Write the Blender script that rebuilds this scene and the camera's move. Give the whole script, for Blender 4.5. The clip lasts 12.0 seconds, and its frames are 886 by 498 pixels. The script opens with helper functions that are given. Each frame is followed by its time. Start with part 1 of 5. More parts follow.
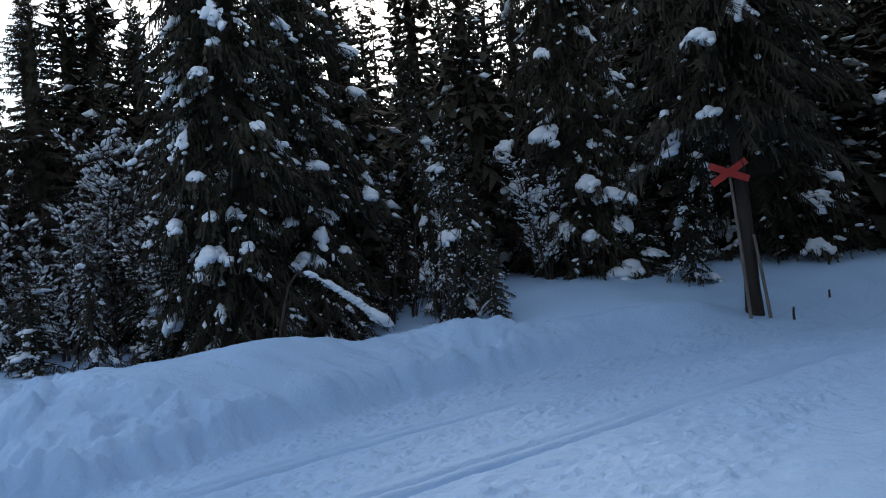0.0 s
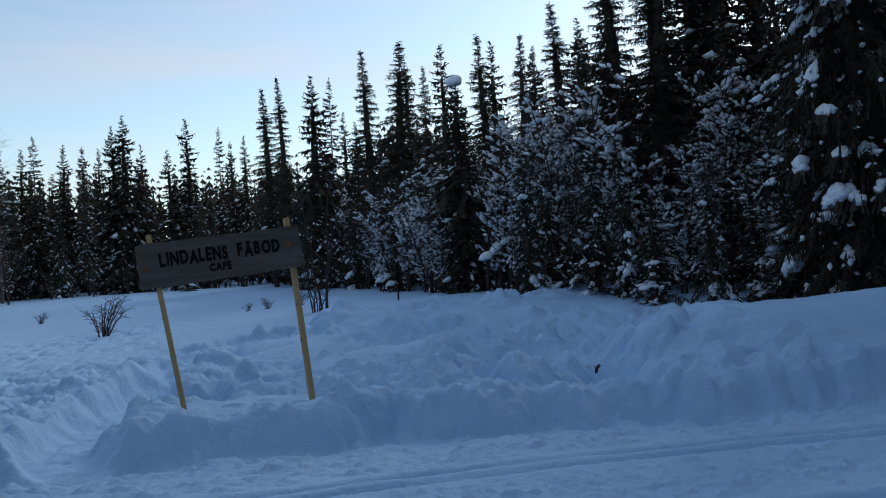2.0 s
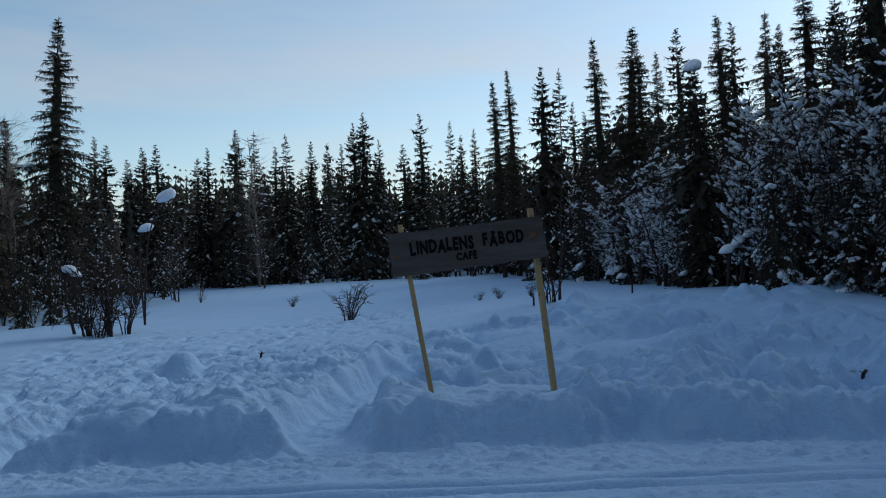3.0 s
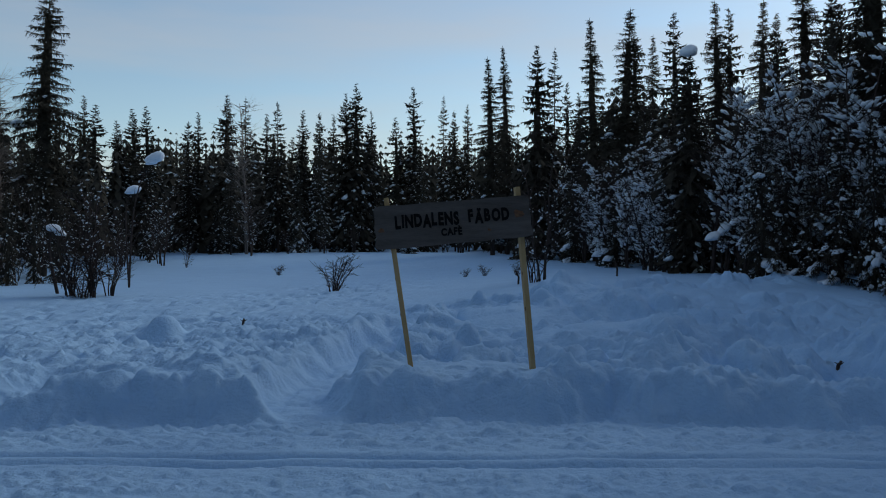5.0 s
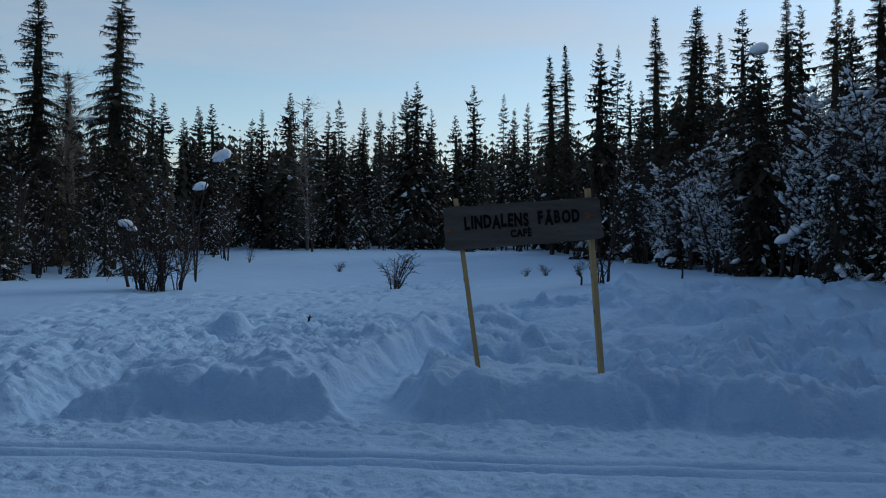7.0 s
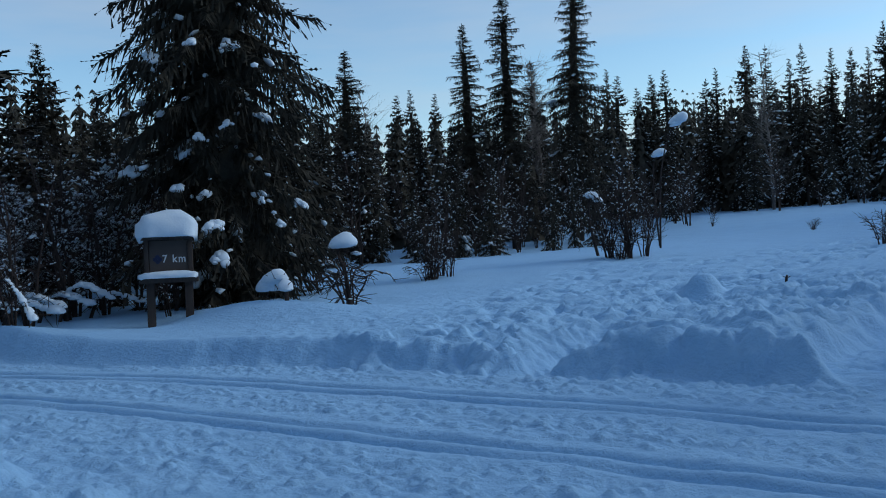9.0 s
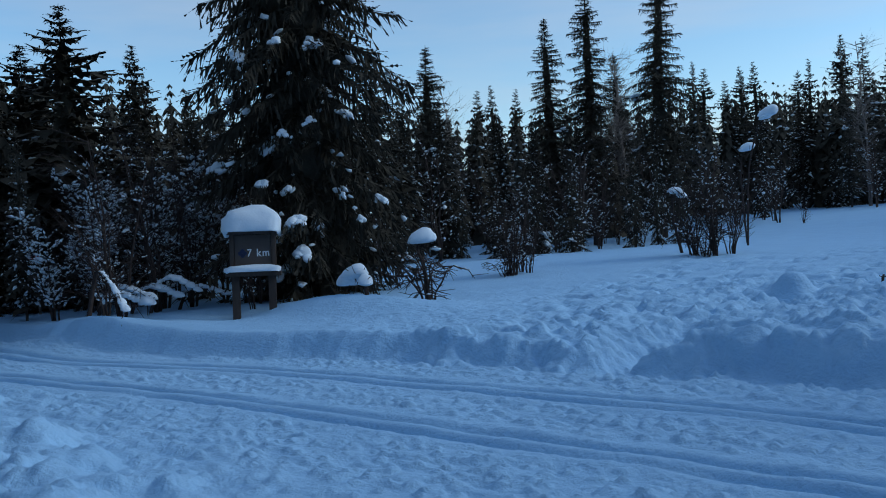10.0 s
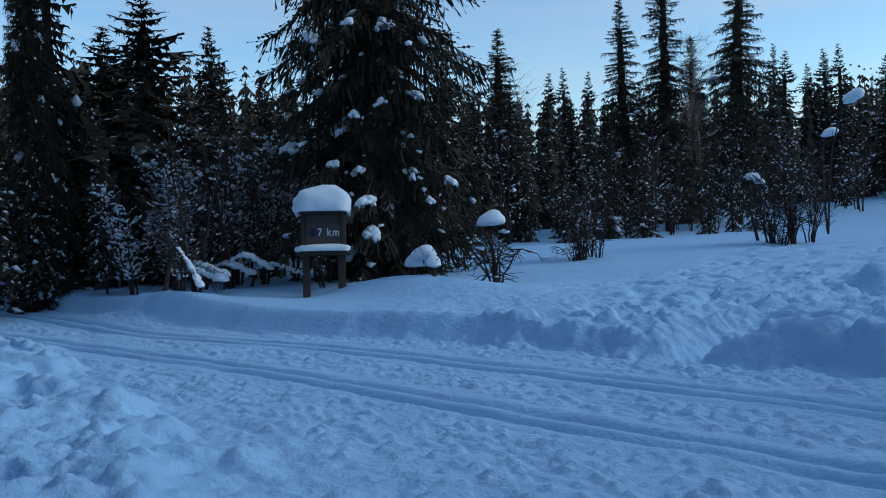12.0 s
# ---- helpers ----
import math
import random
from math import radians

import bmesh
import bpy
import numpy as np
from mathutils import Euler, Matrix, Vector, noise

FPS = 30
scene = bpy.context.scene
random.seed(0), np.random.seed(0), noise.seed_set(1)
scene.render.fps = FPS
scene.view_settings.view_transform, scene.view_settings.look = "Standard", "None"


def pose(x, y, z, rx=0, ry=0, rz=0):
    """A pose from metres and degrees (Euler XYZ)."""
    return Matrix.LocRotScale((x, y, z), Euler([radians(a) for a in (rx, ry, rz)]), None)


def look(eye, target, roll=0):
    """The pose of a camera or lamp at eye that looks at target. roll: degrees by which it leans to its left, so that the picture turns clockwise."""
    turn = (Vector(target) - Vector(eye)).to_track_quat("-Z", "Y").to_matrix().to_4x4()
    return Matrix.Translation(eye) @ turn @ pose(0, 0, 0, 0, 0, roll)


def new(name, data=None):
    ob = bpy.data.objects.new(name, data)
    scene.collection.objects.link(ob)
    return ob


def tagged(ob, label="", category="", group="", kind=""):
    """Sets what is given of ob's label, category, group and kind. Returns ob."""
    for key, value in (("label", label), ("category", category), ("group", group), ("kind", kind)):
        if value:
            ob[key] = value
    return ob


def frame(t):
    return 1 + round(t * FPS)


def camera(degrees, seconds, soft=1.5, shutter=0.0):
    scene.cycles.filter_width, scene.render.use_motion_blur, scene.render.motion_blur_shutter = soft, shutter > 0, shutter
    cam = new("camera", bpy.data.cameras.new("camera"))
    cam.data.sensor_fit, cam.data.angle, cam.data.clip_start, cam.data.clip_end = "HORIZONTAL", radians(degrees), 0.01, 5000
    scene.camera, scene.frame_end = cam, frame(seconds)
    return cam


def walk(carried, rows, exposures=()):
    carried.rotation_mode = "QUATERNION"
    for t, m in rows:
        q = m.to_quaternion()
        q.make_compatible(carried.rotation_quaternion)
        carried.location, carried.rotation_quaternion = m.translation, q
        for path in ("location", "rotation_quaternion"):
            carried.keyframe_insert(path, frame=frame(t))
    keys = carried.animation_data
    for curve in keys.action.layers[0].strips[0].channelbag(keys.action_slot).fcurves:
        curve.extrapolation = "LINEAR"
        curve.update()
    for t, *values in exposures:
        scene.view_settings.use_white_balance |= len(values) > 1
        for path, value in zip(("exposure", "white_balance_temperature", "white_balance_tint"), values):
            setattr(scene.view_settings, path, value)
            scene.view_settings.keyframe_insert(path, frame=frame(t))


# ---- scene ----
from mathutils import Quaternion

cam = camera(55.5, 12.0, soft=1.05)

# ---- camera path: seconds, x, y, z, yaw, pitch, lean ----
PATH = [
    (0, 0.481, -0.245, 1.541, -53.32, 1.76, -6.87),
    (0.5, 0.404, -0.151, 1.533, -40.18, 2.44, -5.45),
    (1, 0.349, -0.130, 1.519, -33.20, 2.01, -4.96),
    (1.5, 0.311, -0.074, 1.502, -24.70, 1.71, -4.49),
    (2, 0.149, -0.056, 1.496, -14.21, 1.66, -3.82),
    (2.5, 0.036, -0.016, 1.499, -4.57, 1.83, -3.02),
    (3, -0.031, 0.023, 1.503, 0.96, 1.94, -2.71),
    (3.2, -0.018, 0.035, 1.499, 1.74, 1.92, -3.00),
    (5, 0.009, 0.017, 1.499, 0.24, 0.25, -0.26),
    (5.5, 0.000, 0.000, 1.501, 0.00, 0.25, 0.14),
    (6, -0.030, -0.003, 1.499, -0.07, 0.28, 0.30),
    (6.5, -0.054, 0.002, 1.517, 0.58, 0.20, 0.52),
    (7, -0.112, 0.034, 1.531, 4.08, 0.08, 0.51),
    (7.5, -0.227, -0.018, 1.502, 13.30, -0.52, 0.01),
    (7.7, -0.207, 0.029, 1.512, 18.73, -0.74, -1.63),
    (9.3, -0.215, 0.035, 1.465, 36.50, -1.32, -3.36),
    (9.5, -0.219, 0.049, 1.466, 37.88, -1.27, -3.38),
    (10, -0.210, 0.068, 1.466, 40.15, -1.22, -3.38),
    (10.5, -0.250, 0.090, 1.464, 43.27, -1.40, -3.47),
    (11, -0.246, 0.087, 1.457, 44.58, -1.40, -3.33),
    (11.5, -0.257, 0.095, 1.458, 44.72, -1.56, -3.05),
    (12, -0.243, 0.085, 1.454, 44.80, -2.14, -2.43),
]


def gaze(x, y, z, yaw, pitch, lean):
    a, b = radians(yaw), radians(pitch)
    way = Vector((-math.sin(a) * math.cos(b), math.cos(a) * math.cos(b), math.sin(b)))
    eye = Vector((x, y, z))
    return look(eye, eye + way, lean)


EXPOSURES = [(0.0, 1.52, 8100, 9), (0.5, 1.08, 7300, 7), (1.5, 0.66, 7050, 6), (3.0, 0.34, 7000, 4), (5.0, 0.09, 6850, 4), (6.5, 0.09, 6850, 4), (7.5, 0.30, 6850, 4), (9.5, 0.37, 5750, -1), (12.0, 0.45, 5750, -1)]
walk(cam, [(t, gaze(*p)) for t, *p in PATH], EXPOSURES)

# ---- world and sun ----
SUN_AZIMUTH = 50.0  # degrees from +y towards +x
SUN_HEIGHT = 29.0
world = bpy.data.worlds.new("winter_sky")
scene.world = world
world.use_nodes = True
wt = world.node_tree
wt.nodes.clear()
w_out = wt.nodes.new("ShaderNodeOutputWorld")
w_bg = wt.nodes.new("ShaderNodeBackground")
w_sky = wt.nodes.new("ShaderNodeTexSky")
w_sky.sky_type = "NISHITA"
w_sky.sun_disc = False
w_sky.sun_elevation = radians(SUN_HEIGHT)
w_sky.sun_rotation = radians(SUN_AZIMUTH)
w_sky.air_density, w_sky.dust_density, w_sky.ozone_density = 1.0, 0.45, 2.3
w_bg.inputs["Strength"].default_value = 0.12
# thin high cloud
w_co = wt.nodes.new("ShaderNodeTexCoord")
w_map = wt.nodes.new("ShaderNodeMapping")
w_map.inputs["Scale"].default_value = (1.2, 1.2, 7.0)
w_noise = wt.nodes.new("ShaderNodeTexNoise")
w_noise.inputs["Scale"].default_value = 1.6
w_noise.inputs["Detail"].default_value = 5.0
w_ramp = wt.nodes.new("ShaderNodeValToRGB")
w_ramp.color_ramp.elements[0].position, w_ramp.color_ramp.elements[1].position = 0.40, 0.78
w_ramp.color_ramp.elements[1].color = (0.5, 0.5, 0.5, 1)
w_mix = wt.nodes.new("ShaderNodeMix")
w_mix.data_type = "RGBA"
w_mix.inputs["B"].default_value = (4.5, 4.1, 4.1, 1)
wt.links.new(w_co.outputs["Generated"], w_map.inputs["Vector"])
wt.links.new(w_map.outputs["Vector"], w_noise.inputs["Vector"])
wt.links.new(w_noise.outputs["Fac"], w_ramp.inputs["Fac"])
wt.links.new(w_ramp.outputs["Color"], w_mix.inputs["Factor"])
wt.links.new(w_sky.outputs["Color"], w_mix.inputs["A"])
wt.links.new(w_mix.outputs["Result"], w_bg.inputs["Color"])
wt.links.new(w_bg.outputs["Background"], w_out.inputs["Surface"])

sun_data = bpy.data.lights.new("sun", "SUN")
sun_data.energy, sun_data.angle, sun_data.color = 0.6, radians(18), (1.0, 0.98, 0.96)
sun = new("sun", sun_data)
sa, sh = radians(SUN_AZIMUTH), radians(SUN_HEIGHT)
sun.matrix_world = look((200 * math.sin(sa) * math.cos(sh), 200 * math.cos(sa) * math.cos(sh), 200 * math.sin(sh)), (0, 0, 0))


# ---- materials ----
def material(name, colour, dark, scale=6.0, rough=0.8, bump=0.3, bump_scale=40.0, spec=0.3, stretch=(1, 1, 1), random_tint=0.0, fine=0.01, crisp=0.5):
    """Two noises mix two colours; a third gives relief."""
    m = bpy.data.materials.new(name)
    m.use_nodes = True
    t = m.node_tree
    n, l = t.nodes, t.links
    b = n["Principled BSDF"]
    co = n.new("ShaderNodeTexCoord")
    mp = n.new("ShaderNodeMapping")
    mp.inputs["Scale"].default_value = stretch
    l.new(co.outputs["Object"], mp.inputs["Vector"])
    n1 = n.new("ShaderNodeTexNoise")
    n1.inputs["Scale"].default_value, n1.inputs["Detail"].default_value = scale, 6.0
    n2 = n.new("ShaderNodeTexNoise")
    n2.inputs["Scale"].default_value, n2.inputs["Detail"].default_value = bump_scale, 5.0
    n2.inputs["Roughness"].default_value = crisp
    for k in (n1, n2):
        l.new(mp.outputs["Vector"], k.inputs["Vector"])
    add = n.new("ShaderNodeMath")
    add.operation = "MULTIPLY_ADD"
    l.new(n2.outputs["Fac"], add.inputs[0])
    add.inputs[1].default_value = 0.5
    l.new(n1.outputs["Fac"], add.inputs[2])
    ramp = n.new("ShaderNodeMapRange")
    ramp.inputs["From Min"].default_value, ramp.inputs["From Max"].default_value = 0.5, 1.0
    l.new(add.outputs[0], ramp.inputs["Value"])
    mix = n.new("ShaderNodeMix")
    mix.data_type = "RGBA"
    mix.inputs["A"].default_value, mix.inputs["B"].default_value = (*dark, 1), (*colour, 1)
    l.new(ramp.outputs["Result"], mix.inputs["Factor"])
    out = mix.outputs["Result"]
    if random_tint:
        info = n.new("ShaderNodeObjectInfo")
        hsv = n.new("ShaderNodeHueSaturation")
        mr = n.new("ShaderNodeMapRange")
        mr.inputs["To Min"].default_value, mr.inputs["To Max"].default_value = 1 - random_tint, 1 + random_tint
        l.new(info.outputs["Random"], mr.inputs["Value"])
        l.new(mr.outputs["Result"], hsv.inputs["Value"])
        l.new(out, hsv.inputs["Color"])
        out = hsv.outputs["Color"]
    l.new(out, b.inputs["Base Color"])
    b.inputs["Roughness"].default_value = rough
    b.inputs["Specular IOR Level"].default_value = spec
    if bump:
        bp = n.new("ShaderNodeBump")
        bp.inputs["Strength"].default_value, bp.inputs["Distance"].default_value = bump, fine
        l.new(n2.outputs["Fac"], bp.inputs["Height"])
        l.new(bp.outputs["Normal"], b.inputs["Normal"])
    return m


# ground snow: the blue of its shade is painted into the base colours
SHADE_BLUE_SNOW = material("snow", (0.42, 0.65, 0.89), (0.37, 0.59, 0.83), 1.3, 0.7, 0.7, 20.0, 0.2, fine=0.03, crisp=0.62)
TREE_SNOW = material("tree_snow", (0.80, 0.87, 0.93), (0.70, 0.78, 0.86), 3.0, 0.7, 0.35, 30.0, 0.2)
NEEDLE = material("spruce_needles", (0.068, 0.060, 0.046), (0.032, 0.029, 0.023), 3.0, 0.8, 0.0, 20.0, 0.06, random_tint=0.3)
BARK = material("spruce_bark", (0.066, 0.052, 0.045), (0.028, 0.024, 0.022), 5.0, 0.9, 0.7, 25.0, 0.1, (1, 1, 0.25))
BIRCH_BARK = material("birch_bark", (0.30, 0.26, 0.23), (0.08, 0.065, 0.06), 5.0, 0.8, 0.5, 18.0, 0.15, (1, 1, 0.5))
TWIG = material("twig_bark", (0.075, 0.055, 0.048), (0.03, 0.024, 0.022), 8.0, 0.85, 0.0, 30.0, 0.1)
POST_WOOD = material("pale_pine", (0.52, 0.36, 0.17), (0.38, 0.25, 0.11), 4.0, 0.65, 0.3, 60.0, 0.25, (3, 3, 0.25), fine=0.003)
BOARD_WOOD = material("weathered_board", (0.135, 0.115, 0.10), (0.07, 0.058, 0.05), 5.0, 0.8, 0.5, 50.0, 0.2, (0.25, 3, 3), fine=0.004)
KNOT = material("brown_knot", (0.20, 0.10, 0.05), (0.10, 0.05, 0.03), 30.0, 0.7, 0.2, 60.0, 0.2)
BLACK_PAINT = material("black_paint", (0.012, 0.012, 0.012), (0.007, 0.007, 0.007), 30.0, 0.9, 0.2, 80.0, 0.05)
DARK_STAIN = material("dark_stained_wood", (0.085, 0.062, 0.05), (0.045, 0.034, 0.03), 5.0, 0.75, 0.4, 40.0, 0.25, (3, 3, 0.3), fine=0.004)
PANEL_BROWN = material("brown_panel", (0.10, 0.077, 0.066), (0.078, 0.06, 0.052), 4.0, 0.6, 0.2, 60.0, 0.3, fine=0.002)
WHITE_PAINT = material("white_paint", (0.80, 0.80, 0.78), (0.7, 0.7, 0.68), 20.0, 0.6, 0.1, 60.0, 0.3)
NAVY_PAINT = material("navy_paint", (0.03, 0.035, 0.09), (0.02, 0.025, 0.06), 20.0, 0.6, 0.1, 60.0, 0.3)
RED_PAINT = material("red_paint", (0.55, 0.035, 0.03), (0.38, 0.025, 0.022), 10.0, 0.55, 0.2, 50.0, 0.35)
POLE_WOOD = material("grey_pole", (0.22, 0.19, 0.165), (0.12, 0.10, 0.09), 6.0, 0.85, 0.4, 50.0, 0.2, (2, 2, 0.3), fine=0.004)


# ---- mesh tools ----
class Build:
    """Collects points and faces of one mesh."""

    def __init__(self):
        self.v, self.f, self.n = [], [], 0

    def add(self, verts, faces):
        verts = np.asarray(verts, float)
        self.v.append(verts)
        self.f.extend([tuple(i + self.n for i in f) for f in faces])
        self.n += len(verts)

    def mesh(self, name, mat, smooth=False):
        me = bpy.data.meshes.new(name)
        pts = np.concatenate(self.v) if self.v else np.zeros((0, 3))
        me.from_pydata(pts.tolist(), [], self.f)
        me.materials.append(mat)
        if smooth:
            me.polygons.foreach_set("use_smooth", [True] * len(me.polygons))
        me.update()
        return me


def ico(level):
    bm = bmesh.new()
    bmesh.ops.create_icosphere(bm, subdivisions=level, radius=1.0)
    v = np.array([x.co[:] for x in bm.verts])
    f = [tuple(x.index for x in p.verts) for p in bm.faces]
    bm.free()
    return v, f


ICO = {k: ico(k) for k in (1, 2, 3)}
ICO[0] = (np.array([(1.0, 0, 0), (-1, 0, 0), (0, 1, 0), (0, -1, 0), (0, 0, 1), (0, 0, -1)]), [(0, 2, 4), (2, 1, 4), (1, 3, 4), (3, 0, 4), (2, 0, 5), (1, 2, 5), (3, 1, 5), (0, 3, 5)])


def blob(b, centre, size, rng, level=1, turn=None, rough=0.22):
    """A snow lump: an uneven, flattened ball."""
    v, f = ICO[level]
    k = 1 + rng.uniform(-rough, rough, len(v)) if level < 2 else np.ones(len(v))
    if level > 1:
        off = rng.uniform(0, 9, 3)
        for fr, am in ((1.4, rough * 1.3), (3.1, rough * 0.6)):
            q = v * fr + off
            k = k + am * (np.sin(q[:, 0] * 2.1 + q[:, 1]) * np.cos(q[:, 1] * 1.7 - q[:, 2]) + 0.5 * np.sin(q[:, 2] * 2.9 + q[:, 0] * 1.3))
    p = v * k[:, None] * np.asarray(size)
    if turn is not None:
        p = p @ turn.T
    b.add(p + centre, f)


def frame_of(way):
    """Rows to columns: a turn whose x runs along way and whose z stays up."""
    x = np.asarray(way, float)
    x = x / np.linalg.norm(x)
    y = np.cross((0, 0, 1.0), x)
    ny = np.linalg.norm(y)
    y = y / ny if ny > 1e-4 else np.array((0, 1.0, 0))
    return np.stack([x, y, np.cross(x, y)], 1)


def tube(b, pts, radii, sides=5, cap=True):
    """A round limb through points."""
    pts = np.asarray(pts, float)
    n = len(pts)
    rings = []
    for i in range(n):
        d = pts[min(i + 1, n - 1)] - pts[max(i - 1, 0)]
        d = d / (np.linalg.norm(d) + 1e-9)
        a = np.cross(d, (0.3, 0.9, 0.2))
        a /= np.linalg.norm(a)
        c = np.cross(d, a)
        an = np.arange(sides) * 2 * math.pi / sides
        rings.append(pts[i] + radii[i] * (np.cos(an)[:, None] * a + np.sin(an)[:, None] * c))
    faces = [(i * sides + k, i * sides + (k + 1) % sides, (i + 1) * sides + (k + 1) % sides, (i + 1) * sides + k) for i in range(n - 1) for k in range(sides)]
    if cap:
        faces.append(tuple(range((n - 1) * sides, n * sides)))
    b.add(np.concatenate(rings), faces)


def part(name, mesh, parent, label=""):
    ob = new(name, mesh)
    ob.parent = parent
    return tagged(ob, label)


def box_mesh(name, size, mat, bevel=0.004, taper=0.0, warp=0.0, seed=0):
    """A bevelled board or post, its origin at the middle of its bottom."""
    bm = bmesh.new()
    bmesh.ops.create_cube(bm, size=1.0)
    for v in bm.verts:
        v.co.x *= size[0] * (1 - taper * (v.co.z + 0.5))
        v.co.y *= size[1] * (1 - taper * (v.co.z + 0.5))
        v.co.z = (v.co.z + 0.5) * size[2]
    long = max(range(3), key=lambda i: size[i])
    edges = [e for e in bm.edges if abs((e.verts[0].co - e.verts[1].co)[long]) > 0.5 * size[long]]
    bmesh.ops.subdivide_edges(bm, edges=edges, cuts=7, use_grid_fill=True)
    bmesh.ops.bevel(bm, geom=[e for e in bm.edges if e.is_manifold and e.calc_face_angle(0) > 1.0], offset=bevel, segments=2, affect="EDGES")
    if warp:
        for v in bm.verts:
            v.co += warp * noise.noise_vector(v.co * 3.1 + Vector((seed, 0, 0)))
    bm.normal_update()
    me = bpy.data.meshes.new(name)
    bm.to_mesh(me)
    bm.free()
    me.materials.append(mat)
    return me


def placed(name, mesh, parent, m, label=""):
    ob = part(name, mesh, parent, label)
    ob.matrix_local = m
    return ob


# ---- ground ----
def lattice(ix, iy, seed):
    h = (ix.astype(np.int64) * 374761393 + iy.astype(np.int64) * 668265263 + seed * 974634777) & 0x7FFFFFFF
    h = ((h ^ (h >> 13)) * 1274126177) & 0x7FFFFFFF
    return ((h ^ (h >> 16)) & 0xFFFF) / 65535.0


def vnoise(x, y, seed=0):
    ix, iy = np.floor(x), np.floor(y)
    fx, fy = x - ix, y - iy
    ux, uy = fx * fx * fx * (fx * (fx * 6 - 15) + 10), fy * fy * fy * (fy * (fy * 6 - 15) + 10)
    a, b = lattice(ix, iy, seed), lattice(ix + 1, iy, seed)
    c, d = lattice(ix, iy + 1, seed), lattice(ix + 1, iy + 1, seed)
    return (a * (1 - ux) + b * ux) * (1 - uy) + (c * (1 - ux) + d * ux) * uy - 0.5


def fbm(x, y, seed=0, octaves=4, gain=0.5):
    s, a = 0.0, 1.0
    ca, sb = math.cos(0.6), math.sin(0.6)
    for o in range(octaves):
        s = s + a * vnoise(x, y, seed + o * 17)
        x, y, a = (x * ca - y * sb) * 2.03 + 5.2, (x * sb + y * ca) * 2.03 + 1.7, a * gain
    return s


def step(a, b, x):
    u = np.clip((x - a) / (b - a), 0, 1)
    return u * u * (3 - 2 * u)


def curve(x, xs, ys):
    """A smoothed broken line."""
    return sum(np.interp(x + d, xs, ys) for d in (-0.9, -0.45, 0, 0.45, 0.9)) / 5


def lumps(x, y, scale, seed, share=0.5, size=0.5):
    """Broken lumps of snow, round-topped and scattered over cells of 1/scale metres; gives their height."""
    u, v = x * scale + 0.5 * vnoise(x * scale * 1.7, y * scale * 1.7, seed + 5), y * scale + 0.5 * vnoise(x * scale * 1.7, y * scale * 1.7, seed + 6)
    cu, cv = np.floor(u), np.floor(v)
    out = np.zeros_like(u)
    for i in (-1, 0, 1):
        for j in (-1, 0, 1):
            a, b = cu + i, cv + j
            r = size * (0.4 + 0.6 * lattice(a, b, seed + 2)) * (lattice(a, b, seed + 3) < share) + 1e-6
            d = (u - a - lattice(a, b, seed)) ** 2 + (v - b - lattice(a, b, seed + 1)) ** 2
            out = np.maximum(out, r * np.sqrt(np.maximum(0, 1 - d / (r * r))))
    return out / scale


def foot_line(x):
    return curve(x, (-40, -20, -17.5, -14.5, -11.6, -9.2, -7.5, -4, 0, 2.6, 4.2, 5.4, 7.5, 9.2, 11.3, 14.5, 30), (1, 5.6, 5.9, 6.05, 5.95, 6.3, 7.0, 7.35, 7.45, 7.45, 7.05, 6.85, 6.75, 6.6, 5.75, 3.95, -1.0))


def track_a(x):
    return curve(x, (-40, -20, -17, -14.6, -12.2, -10.8, -9.8, -8.3, -7, -3.6, 0, 3.4, 5, 8, 12.3, 30), (2, 5.4, 5.5, 5.4, 5.33, 5.48, 5.7, 5.95, 6.06, 6.15, 6.08, 6.0, 5.75, 5.25, 3.75, -3.5))


def track_b(x):
    return curve(x, (-40, -20, -13, -11.7, -10.3, -9, -7.6, -5.6, 0, 3.7, 5.2, 7.7, 12.2, 30), (0, 3.6, 4.2, 4.3, 4.45, 4.55, 4.7, 4.72, 4.75, 4.2, 3.9, 3.3, 2.2, -5.0))


def near_line(x):
    return curve(x, (-40, -20, -13, -10, -7.5, -5.4, -4.0, -2.5, 0), (-14, -1.0, 3.9, 3.6, 3.2, 2.8, 2.5, 0.5, -4))


def mound(x, y, cx, cy, rx, ry, h, turn=0.0, power=2.0):
    c, s = math.cos(turn), math.sin(turn)
    u, v = ((x - cx) * c + (y - cy) * s) / rx, (-(x - cx) * s + (y - cy) * c) / ry
    return h * np.exp(-((u * u + v * v) ** (power / 2)))


def smooth_ground(x, y):
    """The lie of the land without the small roughness."""
    v = y - foot_line(x)
    right = step(-2.5, 3.5, x)
    far_right = step(10.0, 14.0, x)
    left_z = 0.30 + 0.33 * step(7, 19, y) + 0.9 * step(27, 48, y)
    right_z = 0.36 + 0.60 * step(8.4, 17, y) + 0.45 * step(24, 46, y)
    edge_z = 0.33 + 0.48 * step(5, 12, y) + 0.8 * step(18, 45, y)
    land = left_z * (1 - right) + right_z * right
    land = land * (1 - far_right) + edge_z * far_right
    land = land + 1.6 * step(45, 110, y) + 0.06 * fbm(x * 0.22, y * 0.22, 3, 3)
    return land * step(0.0, 1.0, v / (0.40 + 0.6 * far_right)) * (1 - step(15, 20, x)) + np.maximum(land, 0.60 + 0.2 * step(20, 26, x)) * step(15, 20, x), v


